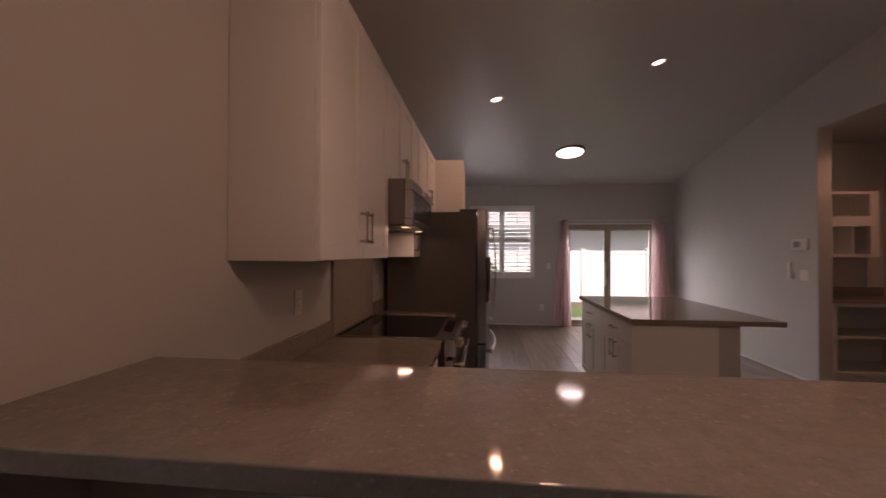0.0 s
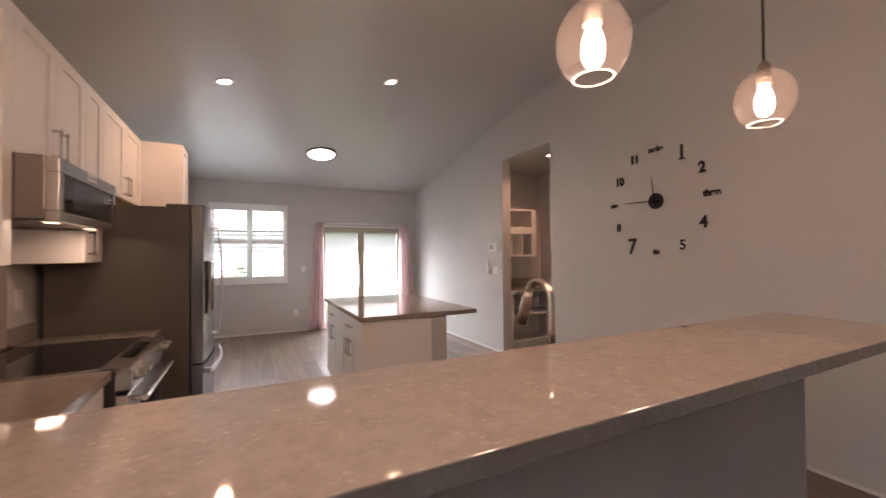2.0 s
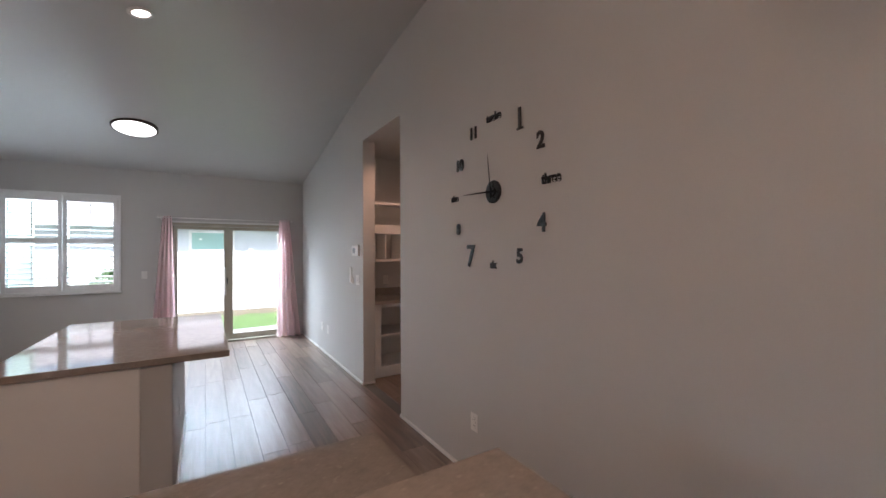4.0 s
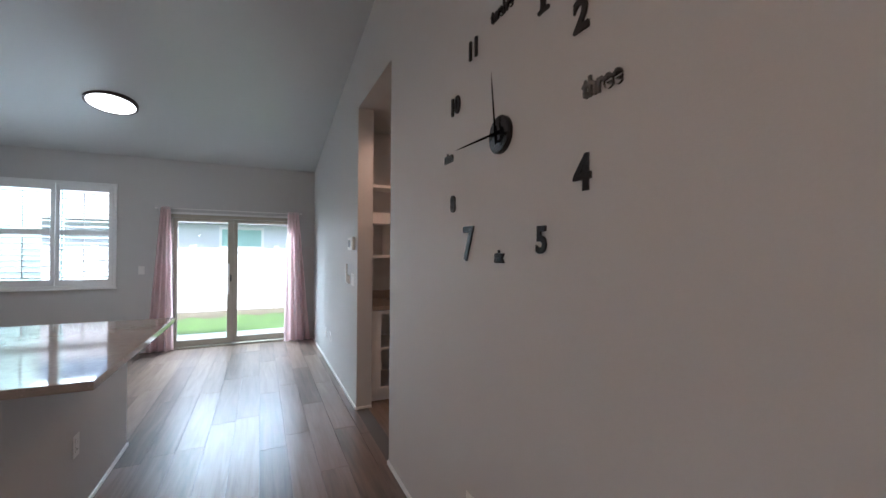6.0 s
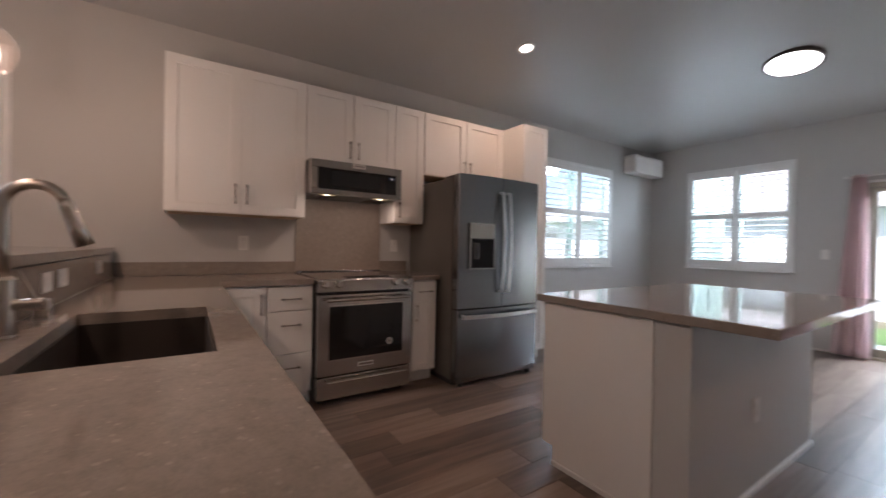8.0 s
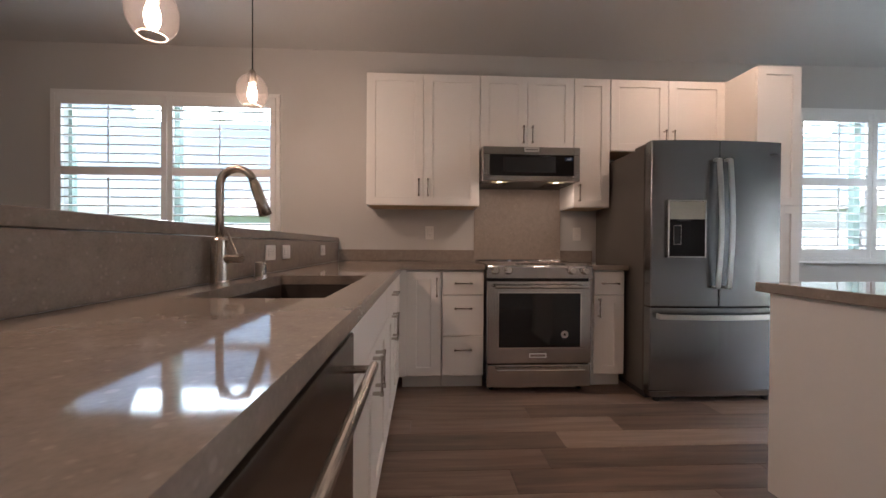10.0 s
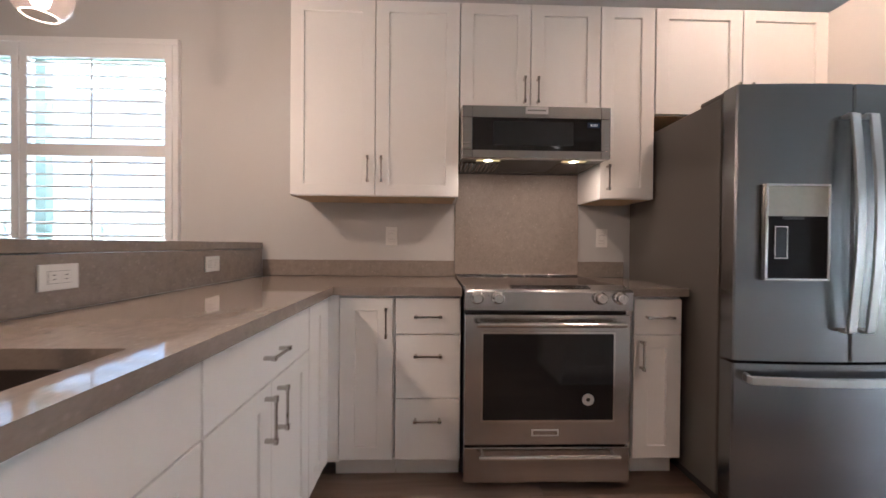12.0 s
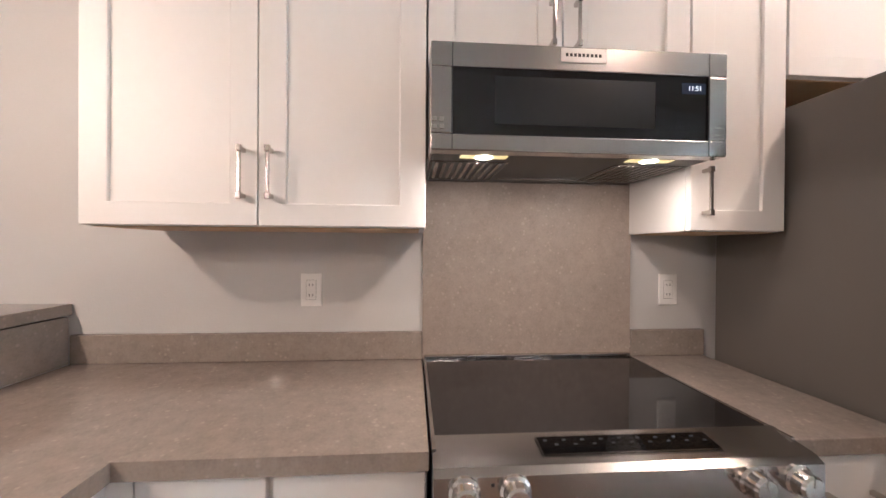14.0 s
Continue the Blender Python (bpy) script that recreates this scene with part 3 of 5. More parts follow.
PEN = ("+y", 1.152)
base(0.61, 0.895, "white shaker corner base cabinet under the counter", PEN, 0.555, [("door", 0.66, 0.892, 0.108, 0.862, None)], (0.8, 0.9, 0))
base(0.897, 1.597, "white base cabinet with wide drawer and shaker doors", PEN, 0.555,
     [("drawer", 0.897, 1.595, 0.700, 0.862, 0.13), ("door", 0.897, 1.248, 0.108, 0.695, (1.204, 0.60)), ("door", 1.248, 1.595, 0.108, 0.695, (1.292, 0.60))], (1.25, 0.9, 0))
base(1.599, 2.493, "white sink base cabinet with blank front and two shaker doors", PEN, 0.555,
     [("drawer", 1.599, 2.491, 0.700, 0.862, 0), ("door", 1.599, 2.038, 0.108, 0.695, (1.998, 0.60)), ("door", 2.038, 2.491, 0.108, 0.695, (2.078, 0.60))], (2.04, 0.9, 0), 0.68)

t = thing("dishwasher", (2.87, 0.9, 0), "stainless steel dishwasher, shade put into its colour, with a round bar handle under the counter", "dishwasher")
part("body", box(B(), 2.496, 3.165, 0.62, 1.147, 0.02, 0.868), DARK, t)
# Same steel as the range; the door's shade is in the base colour.
d = part("door", box(B(), 2.499, 3.162, 1.147, 1.182, 0.11, 0.845, 0.004), SHADESTEEL, t, "brushed steel door")
bm = B()
rod(bm, (2.53, 1.232, 0.775), (3.13, 1.232, 0.775), 0.011)
rod(bm, (2.555, 1.182, 0.775), (2.555, 1.232, 0.775), 0.009)
rod(bm, (3.11, 1.182, 0.775), (3.11, 1.232, 0.775), 0.009)
part("handle", bm, CHROME, d, "round steel bar handle", smooth=False)
solo("filler_strip", box(B(), 0.602, 0.619, 1.154, 1.221, 0.10, 0.874), CAB, "white filler strip in the inner cabinet corner", "panel")
solo("filler_strip", box(B(), 0.6192, 0.659, 1.153, 1.171, 0.10, 0.874), CAB, "white filler strip in the inner cabinet corner", "panel")
solo("end_panel", box(B(), 3.168, 3.30, 0.612, 1.168, 0, 0.874, 0.002), CAB, "white end panel beside the dishwasher", "panel")

# ---- pony wall, bar top, counters ----
solo("wall_pony", box(B(), 0.001, 3.245, 0.44, 0.588, 0, 1.074), PAINT, kind="structure")
solo("bar_top", box(B(), 0.002, 3.375, 0.137, 0.606, 1.077, 1.115, 0.003), QUARTZ, "speckled grey quartz raised bar top", "countertop")
bm = B()
xs, ys = [0.002, 0.645, 1.695, 2.425, 3.35], [0.611, 0.725, 1.095, 1.199, 1.787]
grid_slab(bm, xs, ys, lambda x, y: 0.876, lambda x, y: 0.914, lambda i, j: (j < 3 or i == 0) and not (i == 2 and j == 1))
sharp = [e for e in bm.edges if len(e.link_faces) == 2 and e.calc_face_angle() > 0.5]
bmesh.ops.bevel(bm, geom=sharp, offset=0.002, segments=2, affect="EDGES")
solo("countertop", bm, QUARTZ, "speckled grey quartz countertop in an L round the corner", "countertop")
solo("countertop", box(B(), 0.002, 0.645, 2.556, 2.85, 0.876, 0.914, 0.003), QUARTZ, "short speckled grey quartz countertop beside the range", "countertop")
bm = B()
box(bm, 0.022, 3.245, 0.589, 0.609, 0.915, 1.074)
solo("backsplash", bm, QUARTZ, "grey quartz backsplash below the raised bar", "backsplash")
solo("backsplash", box(B(), 0.002, 0.022, 0.611, 1.787, 0.915, 1.012, 0.002), QUARTZ, "low grey quartz upstand along the wall", "backsplash")
solo("backsplash", box(B(), 0.002, 0.022, 2.562, 2.85, 0.915, 1.012, 0.002), QUARTZ, "low grey quartz upstand beside the fridge", "backsplash")
solo("backsplash", box(B(), 0.002, 0.016, 1.788, 2.561, 0.90, 1.60), HONED, "tall speckled grey quartz splash panel behind the range", "backsplash")

# sink
t = thing("sink", (2.09, 0.91, 0.70), "dark brown rectangular undermount sink", "sink")
bm = B()
x0, x1, y0, y1 = 1.685, 2.435, 0.715, 1.105
box(bm, x0, x1, y0, y1, 0.690, 0.70)
box(bm, x0, x0 + 0.012, y0, y1, 0.70, 0.875)
box(bm, x1 - 0.012, x1, y0, y1, 0.70, 0.875)
box(bm, x0 + 0.012, x1 - 0.012, y0, y0 + 0.012, 0.70, 0.875)
box(bm, x0 + 0.012, x1 - 0.012, y1 - 0.012, y1, 0.70, 0.875)
part("basin", bm, SINK, t)
part("drain", lathe(B(), (2.06, 0.91, 0.70), [(0.0, 0.003), (0.03, 0.003), (0.045, 0.006), (0.05, 0.0005)], 24), CHROME, t, "steel drain")

# faucet
fx, fy = 2.06, 0.652
t = thing("faucet", (fx, fy, 0.914), "brushed nickel pull-down gooseneck kitchen faucet", "faucet")
part("base", lathe(B(), (fx, fy, 0.914), [(0, 0), (0.030, 0), (0.030, 0.006), (0.028, 0.012), (0.028, 0.148), (0.018, 0.156), (0, 0.156)], 24), NICKEL, t, smooth=False)
R = 0.057
arc = [k * radians(160) / 16 for k in range(17)]
pts = [(fx, fy, 1.06), (fx, fy, 1.15)] + [(fx, fy + R - R * math.cos(a), 1.247 + R * math.sin(a)) for a in arc]
part("neck", tube(B(), pts, 0.0135), NICKEL, t, smooth=True)
e, go = Vector(pts[-1]), Vector((0, 0.34, -0.94))
part("spray_head", tube(B(), [e, e + go * 0.02, e + go * 0.07, e + go * 0.125], [0.0135, 0.0175, 0.018, 0.021]), NICKEL, t, smooth=True)
bm = B()
rod(bm, (fx + 0.004, fy + 0.02, 0.998), (fx + 0.014, fy + 0.078, 1.000), 0.014, 0.016)
rod(bm, (fx + 0.012, fy + 0.062, 1.008), (fx + 0.006, fy + 0.030, 1.085), 0.005, 0.004)
part("lever", bm, NICKEL, t, "side lever")
t = thing("air_gap_cap", (1.735, 0.655, 0.914), "squat brushed nickel air gap cap standing beside the faucet", "sink fitting")
part("body", lathe(B(), (1.735, 0.655, 0.914), [(0, 0), (0.025, 0), (0.025, 0.004), (0.022, 0.008), (0.022, 0.052), (0.020, 0.060), (0, 0.062)], 28), NICKEL, t, smooth=False)
part("vent", box(B(), 1.728, 1.742, 0.6765, 0.6775, 0.930, 0.955), DARK, t, "dark vent slot")


# ---- outlets and switches ----
def outlet(face, a, z, label, sideways=False, holes=True):
    t = thing("outlet", at_face(face, a, 0, z), label, "outlet")
    w, h = (0.058, 0.036) if sideways else (0.036, 0.058)
    part("plate", fbox(B(), face, a - w, a + w, 0.0005, 0.006, z - h, z + h, 0.002), PLASTIC, t)
    iw, ih = (0.034, 0.0165) if sideways else (0.0165, 0.034)
    part("gap", fbox(B(), face, a - iw - 0.001, a + iw + 0.001, 0.006, 0.0063, z - ih - 0.001, z + ih + 0.001), GAPG, t)
    part("insert", fbox(B(), face, a - iw, a + iw, 0.0064, 0.0074, z - ih, z + ih, 0.0005), PLASTIC, t)
    for s in (-1, 1):
        ca, cz = (a + s * 0.018, z) if sideways else (a, z + s * 0.018)
        part("socket", fbox(B(), face, ca - 0.013, ca + 0.013, 0.0074, 0.0082, cz - 0.012, cz + 0.012, 0.0003), PLASTIC, t)
        if holes:
            bm = B()
            for q in (-0.006, 0.006):
                if sideways:
                    fbox(bm, face, ca - 0.004, ca + 0.004, 0.0082, 0.0087, cz + q - 0.0013, cz + q + 0.0013)
                else:
                    fbox(bm, face, ca + q - 0.0013, ca + q + 0.0013, 0.0082, 0.0087, cz - 0.004, cz + 0.004)
            part("slot", bm, DARK, t)


outlet(("+x", 0.0), 1.395, 1.161, "white wall outlet above the counter")
outlet(("+x", 0.0), 2.716, 1.161, "white wall outlet beside the fridge")
outlet(("+y", 0.609), 0.56, 1.01, "white sideways outlet in the quartz backsplash", True)
outlet(("+y", 0.609), 1.31, 1.01, "white sideways outlet in the quartz backsplash", True)
outlet(("+y", 0.609), 1.52, 1.01, "white sideways outlet in the quartz backsplash", True)
outlet(("-x", XE), 5.977, 0.37, "low white outlet on the side wall", holes=False)
outlet(("-x", XE), 5.647, 0.37, "low white outlet on the side wall", holes=False)
outlet(("-x", XE), 2.077, 0.374, "low white outlet on the wall below the clock")
outlet(("-y", YN), 1.962, 0.353, "low white outlet on the end wall", holes=False)
outlet(("+x", 2.722), 3.35, 0.40, "white outlet on the side of the island")
outlet(("-y", 4.86), 4.95, 1.12, "white outlet inside the pantry", holes=False)


def switch(face, a, z, label, gangs=1):
    t = thing("light_switch", at_face(face, a, 0, z), label, "light switch")
    w = 0.036 + 0.023 * (gangs - 1)
    part("plate", fbox(B(), face, a - w, a + w, 0.0005, 0.006, z - 0.058, z + 0.058, 0.002), PLASTIC, t)
    for g in range(gangs):
        c = a + (g - (gangs - 1) / 2) * 0.046
        part("rocker", fbox(B(), face, c - 0.016, c + 0.016, 0.006, 0.010, z - 0.033, z + 0.033, 0.002), PLASTIC, t)


switch(("-x", XE), 4.36, 1.167, "white double light switch beside the pantry opening", 2)
switch(("-y", YN), 2.093, 1.153, "white light switch beside the pink curtain")
t = thing("thermostat", (XE, 4.40, 1.45), "white thermostat with a small dark screen", "thermostat")
part("case", fbox(B(), ("-x", XE), 4.29, 4.51, 0.001, 0.025, 1.445, 1.57, 0.006), PLASTIC, t)
part("screen", fbox(B(), ("-x", XE), 4.385, 4.48, 0.025, 0.027, 1.475, 1.54, 0.001), surface("lcd_grey", (0.25, 0.27, 0.28), 0.2), t, "grey screen")
t = thing("remote_holder", (XE, 4.53, 1.11), "white remote control in a wall holder", "remote control")
part("holder", fbox(B(), ("-x", XE), 4.503, 4.563, 0.001, 0.022, 1.115, 1.20, 0.004), PLASTIC, t)
part("remote", fbox(B(), ("-x", XE), 4.508, 4.558, 0.022, 0.038, 1.13, 1.31, 0.006), PLASTIC, t)

# ---- range ----
t = thing("range", (0.35, 2.17, 0), "stainless steel slide-in electric range with a black glass cooktop", "range")
R0, R1 = 1.793, 2.549
part("body", box(B(), 0.03, 0.655, R0 + 0.004, R1 - 0.004, 0.03, 0.905), DARK, t)
for fx0, fy0 in ((0.08, R0 + 0.05), (0.08, R1 - 0.05), (0.60, R0 + 0.05), (0.60, R1 - 0.05)):
    part("foot", rod(B(), (fx0, fy0, 0), (fx0, fy0, 0.03), 0.018), DARK, t)
c = part("cooktop", box(B(), 0.045, 0.603, R0 + 0.008, R1 - 0.008, 0.906, 0.922, 0.002), BLACKG, t, "black glass cooktop")
bm = B()
box(bm, 0.024, 0.044, R0, R1, 0.906, 0.932, 0.003)
box(bm, 0.044, 0.655, R0, R0 + 0.008, 0.906, 0.924, 0.001)
box(bm, 0.044, 0.655, R1 - 0.008, R1, 0.906, 0.924, 0.001)
part("cooktop_trim", bm, STEELR, t)
for k in range(5):
    part("vent_slot", box(B(), 0.0442, 0.0452, R0 + 0.045 + k * 0.138, R0 + 0.155 + k * 0.138, 0.9235, 0.9295), DARK, t)
bm = B()
ys = (R0, R1)
prof = [(0.604, 0.906), (0.604, 0.926), (0.700, 0.912), (0.715, 0.902), (0.715, 0.822), (0.655, 0.822), (0.655, 0.906)]
v0 = [bm.verts.new((x, ys[0], z)) for x, z in prof]
v1 = [bm.verts.new((x, ys[1], z)) for x, z in prof]
bm.faces.new(v0)
bm.faces.new(list(reversed(v1)))
for i in range(len(prof)):
    j = (i + 1) % len(prof)
    bm.faces.new((v0[i], v1[i], v1[j], v0[j]))
bmesh.ops.recalc_face_normals(bm, faces=bm.faces)
panel = part("control_panel", bm, STEELR, t, "brushed steel control panel")
bm = B()
for (xa, xb, za, zb) in ((0.622, 0.676, 0.9251, 0.9172),):
    q = [bm.verts.new(p) for p in ((xa, 2.008, za), (xb, 2.008, zb), (xb, 2.372, zb), (xa, 2.372, za))]
    bm.faces.new(q)
bmesh.ops.solidify(bm, geom=bm.faces[:], thickness=0.0015)
part("touch_panel", bm, BLACKG, panel, "black touch display")
bm = B()
for k in range(18):
    box(bm, 0.634 + 0.014 * (k % 2), 0.637 + 0.014 * (k % 2), 2.02 + k * 0.0195, 2.027 + k * 0.0195, 0.9215, 0.9256 - 0.002 * (k % 2))
part("touch_mark", bm, surface("dim_print", (0.035, 0.035, 0.035), 0.4), panel)
bm_frame = B()
slope = 0.014 / 0.096
for xa, xb, ya, yb in ((0.619, 0.622, 2.005, 2.375), (0.676, 0.679, 2.005, 2.375), (0.622, 0.676, 2.005, 2.008), (0.622, 0.676, 2.372, 2.375)):
    lo = [bm_frame.verts.new((x, y, 0.926 - (x - 0.604) * slope + 0.0032)) for x, y in ((xa, ya), (xb, ya), (xb, yb), (xa, yb))]
    bm_frame.faces.new(lo)
bmesh.ops.solidify(bm_frame, geom=bm_frame.faces[:], thickness=0.001)
part("touch_frame", bm_frame, CHROME, panel)
for y in (1.900, 2.36, 2.45):
    part("dot_mark", box(B(), 0.7152, 0.7158, y - 0.003, y + 0.003, 0.884, 0.890), DARK, panel)
for y in (1.848, 1.940, 2.395, 2.487):
    k = part("knob", lathe(B(), (0, 0, 0), [(0, 0), (0.029, 0), (0.029, 0.008), (0.024, 0.012), (0.023, 0.032), (0.019, 0.037), (0, 0.037)], 28), CHROME, t, "round steel control knob")
    k.data.transform(Matrix.Translation((0.7155, y, 0.878)) @ pose(0, 0, 0, 0, 90, 0))
    part("grip", box(B(), 0.7525, 0.7545, y - 0.0015, y + 0.0015, 0.880, 0.896, 0.0005), CHROME, k)
door = thing_door = part("oven_door", box(B(), 0.657, 0.700, R0 + 0.003, R1 - 0.003, 0.215, 0.800, 0.004), STEELR, t, "brushed steel oven door")
part("window", box(B(), 0.7003, 0.7033, 1.879, 2.465, 0.330, 0.714, 0.001), BLACKG, door, "black oven window")
bm = B()
for q in ((1.869, 2.475, 0.715, 0.725), (1.869, 2.475, 0.319, 0.329), (1.869, 1.878, 0.329, 0.715), (2.466, 2.475, 0.329, 0.715)):
    box(bm, 0.7003, 0.704, *q)
part("window_trim", bm, CHROME, door)
bm = B()
rod(bm, (0.752, 1.845, 0.765), (0.752, 2.497, 0.765), 0.0125)
rod(bm, (0.70, 1.862, 0.765), (0.752, 1.862, 0.765), 0.010)
rod(bm, (0.70, 2.480, 0.765), (0.752, 2.480, 0.765), 0.010)
part("handle", bm, CHROME, door, "round steel bar handle")
part("badge", box(B(), 0.7003, 0.703, 2.099, 2.222, 0.256, 0.286, 0.001), BADGE, door, "small pale badge")
part("sticker", lathe(B(), (0, 0, 0), [(0, 0), (0.027, 0), (0.027, 0.0008), (0, 0.0008)], 24), BADGE, door, "round pale sticker")
bpy.data.objects["sticker"].data.transform(Matrix.Translation((0.7034, 2.353, 0.420)) @ pose(0, 0, 0, 0, 90, 0))
part("sticker_mark", lathe(B(), (0, 0, 0), [(0, 0.0012), (0.009, 0.0012), (0.009, 0.0008), (0, 0.0008)], 16), DARK, door).data.transform(Matrix.Translation((0.7034, 2.353, 0.420)) @ pose(0, 0, 0, 0, 90, 0))
part("badge_panel", box(B(), 0.7031, 0.7036, 2.106, 2.215, 0.262, 0.280), STEELR, door)
drawer = part("storage_drawer", box(B(), 0.657, 0.700, R0 + 0.003, R1 - 0.003, 0.045, 0.204, 0.004), STEELR, t, "brushed steel storage drawer")
bm = B()
rod(bm, (0.738, 1.86, 0.177), (0.738, 2.485, 0.177), 0.010)
rod(bm, (0.70, 1.88, 0.177), (0.738, 1.88, 0.177), 0.008)
rod(bm, (0.70, 2.465, 0.177), (0.738, 2.465, 0.177), 0.008)
part("handle", bm, CHROME, drawer)

# ---- microwave hood ----
t = thing("microwave", (0.24, 2.17, 1.548), "stainless steel low-profile microwave hood with a black glass front", "microwave")
M0, M1 = 1.793, 2.549
part("body", box(B(), 0.002, 0.425, M0, M1, 1.556, 1.818, 0.002), SHADESTEEL, t, "dark steel case")
bm = B()
for q in ((M0, M1, 1.752, 1.812), (M0, M1, 1.550, 1.590), (M0, 1.845, 1.590, 1.752), (2.500, M1, 1.590, 1.752)):
    box(bm, 0.427, 0.471, q[0] + 0.0004, q[1] - 0.0004, q[2], q[3], 0.003)
d = part("door", bm, STEELR, t, "brushed steel door frame")
for y in (1.8445, 2.4995):
    part("bezel_gap", box(B(), 0.4690, 0.4714, y, y + 0.002, 1.551, 1.811), DARK, d)
part("glass", box(B(), 0.430, 0.466, 1.8452, 2.4998, 1.5902, 1.7518), BLACKG, d, "black glass front")
part("inner_window", box(B(), 0.4661, 0.4665, 1.95, 2.36, 1.617, 1.735), surface("smoked_mesh", (0.018, 0.021, 0.024), 0.25), d, "smoked inner window")
part("badge", box(B(), 0.4712, 0.474, 2.112, 2.228, 1.772, 1.808, 0.001), BADGE, d, "small pale badge with dark lettering bars")
for k in range(9):
    part("letter_bar", box(B(), 0.4741, 0.4744, 2.124 + k * 0.0105, 2.131 + k * 0.0105, 1.786, 1.794), DARK, d)
for k in range(4):
    part("side_button", box(B(), 0.4712, 0.4725, 1.797 + 0.017 * (k % 2), 1.809 + 0.017 * (k % 2), 1.600 + 0.018 * (k // 2), 1.612 + 0.018 * (k // 2), 0.001), CHROME, d)
bm = B()
for k in range(3):
    box(bm, 0.4712, 0.4722, 2.515, 2.54, 1.585 + k * 0.017, 1.590 + k * 0.017)
part("button_mark", bm, CHROME, d)
part("underside", box(B(), 0.01, 0.42, M0 + 0.01, M1 - 0.01, 1.5515, 1.5558), DARK, t, "dark underside")
for y0 in (1.805, 2.325):
    gf = part("grease_filter", box(B(), 0.085, 0.345, y0, y0 + 0.205, 1.5502, 1.5514), DARK, t, "dark slotted grease filter")
    for q in ((0.082, 0.348, y0 - 0.004, y0), (0.082, 0.348, y0 + 0.205, y0 + 0.209), (0.082, 0.085, y0, y0 + 0.205), (0.345, 0.348, y0, y0 + 0.205)):
        part("filter_edge", box(B(), *q, 1.5490, 1.5512), SHADESTEEL, gf)
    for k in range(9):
        part("slat", box(B(), 0.095, 0.335, y0 + 0.008 + k * 0.022, y0 + 0.018 + k * 0.022, 1.5480, 1.5500), SHADESTEEL, gf)
part("centre_strip", box(B(), 0.09, 0.10, 2.03, 2.31, 1.5490, 1.5514), STEELR, t, "thin steel strip")
for y in (1.935, 2.385):
    part("lamp_cover", box(B(), 0.385, 0.420, y - 0.062, y + 0.062, 1.5497, 1.5514, 0.001), HOODL, t, "amber lit hood lamp cover")
    part("lamp", lathe(B(), (0.402, y, 1.549), [(0, -0.001), (0.022, -0.001), (0.024, 0.0006), (0, 0.0006)], 20), HOODB, t, "glowing hood lamp")


def text(name, words, size, m, material, parent, extrude=0.0, fat=0.0, label=""):
    cu = bpy.data.curves.new(name, "FONT")
    cu.body, cu.size, cu.extrude, cu.offset = words, size, extrude, fat
    cu.align_x, cu.align_y = "CENTER", "CENTER"
    tmp = new(name, cu)
    me = bpy.data.meshes.new_from_object(tmp)
    bpy.data.objects.remove(tmp)
    if words == "1":
        foot = bmesh.new()
        foot.from_mesh(me)
        ends = (-0.16, 0.20)
        box(foot, ends[0] * size, ends[1] * size, -0.40 * size, -0.33 * size, -extrude, extrude)
        foot.to_mesh(me)
        foot.free()
    me.transform(m)
    me.materials.clear()
    me.materials.append(material)
    ob = new(name, me)
    if parent is not None:
        ob.parent = parent
        if parent in ORIGIN:
            ob.matrix_parent_inverse = Matrix.Translation([-c for c in ORIGIN[parent]])
    return tagged(ob, label)


def facing(x, y, z, d):
    cols = {"-x": ((0, -1, 0), (0, 0, 1), (-1, 0, 0)), "+x": ((0, 1, 0), (0, 0, 1), (1, 0, 0))}[d]
    m = Matrix(((cols[0][0], cols[1][0], cols[2][0]), (cols[0][1], cols[1][1], cols[2][1]), (cols[0][2], cols[1][2], cols[2][2]))).to_4x4()
    return Matrix.Translation((x, y, z)) @ m


part("display_patch", box(B(), 0.4661, 0.4667, 2.43, 2.495, 1.708, 1.736), surface("display_blue", (0.02, 0.03, 0.06), 0.2), d)
text("clock_display", "11:51", 0.017, facing(0.4668, 2.465, 1.722, "+x"), DIGIT, d, 0.0002)

# ---- fridge ----
t = thing("refrigerator", (0.45, 3.326, 0), "stainless steel french-door refrigerator with a water dispenser and grey sides", "refrigerator")
F0, F1 = 2.868, 3.786
part("body", box(B(), 0.05, 0.80, F0, F1, 0.05, 1.742, 0.005), FRSIDE, t, "grey painted case")
part("base_grille", box(B(), 0.10, 0.80, F0 + 0.02, F1 - 0.02, 0.0, 0.048), DARK, t)
part("base_trim", box(B(), 0.802, 0.880, F0 + 0.01, F1 - 0.01, 0.034, 0.074, 0.004), SHADESTEEL, t, "dark steel base trim")
for y in (F0 + 0.07, F1 - 0.07):
    part("foot", rod(B(), (0.845, y, 0.0), (0.845, y, 0.034), 0.022), DARK, t)
for y in (F0 + 0.05, F1 - 0.05):
    part("hinge_cover", box(B(), 0.66, 0.84, y - 0.045, y + 0.045, 1.743, 1.766, 0.010), FRSIDE, t, "grey hinge cover")


def bow(y):
    u = (y - 3.327) / 0.465
    return 0.882 + 0.030 * (1 - u * u)


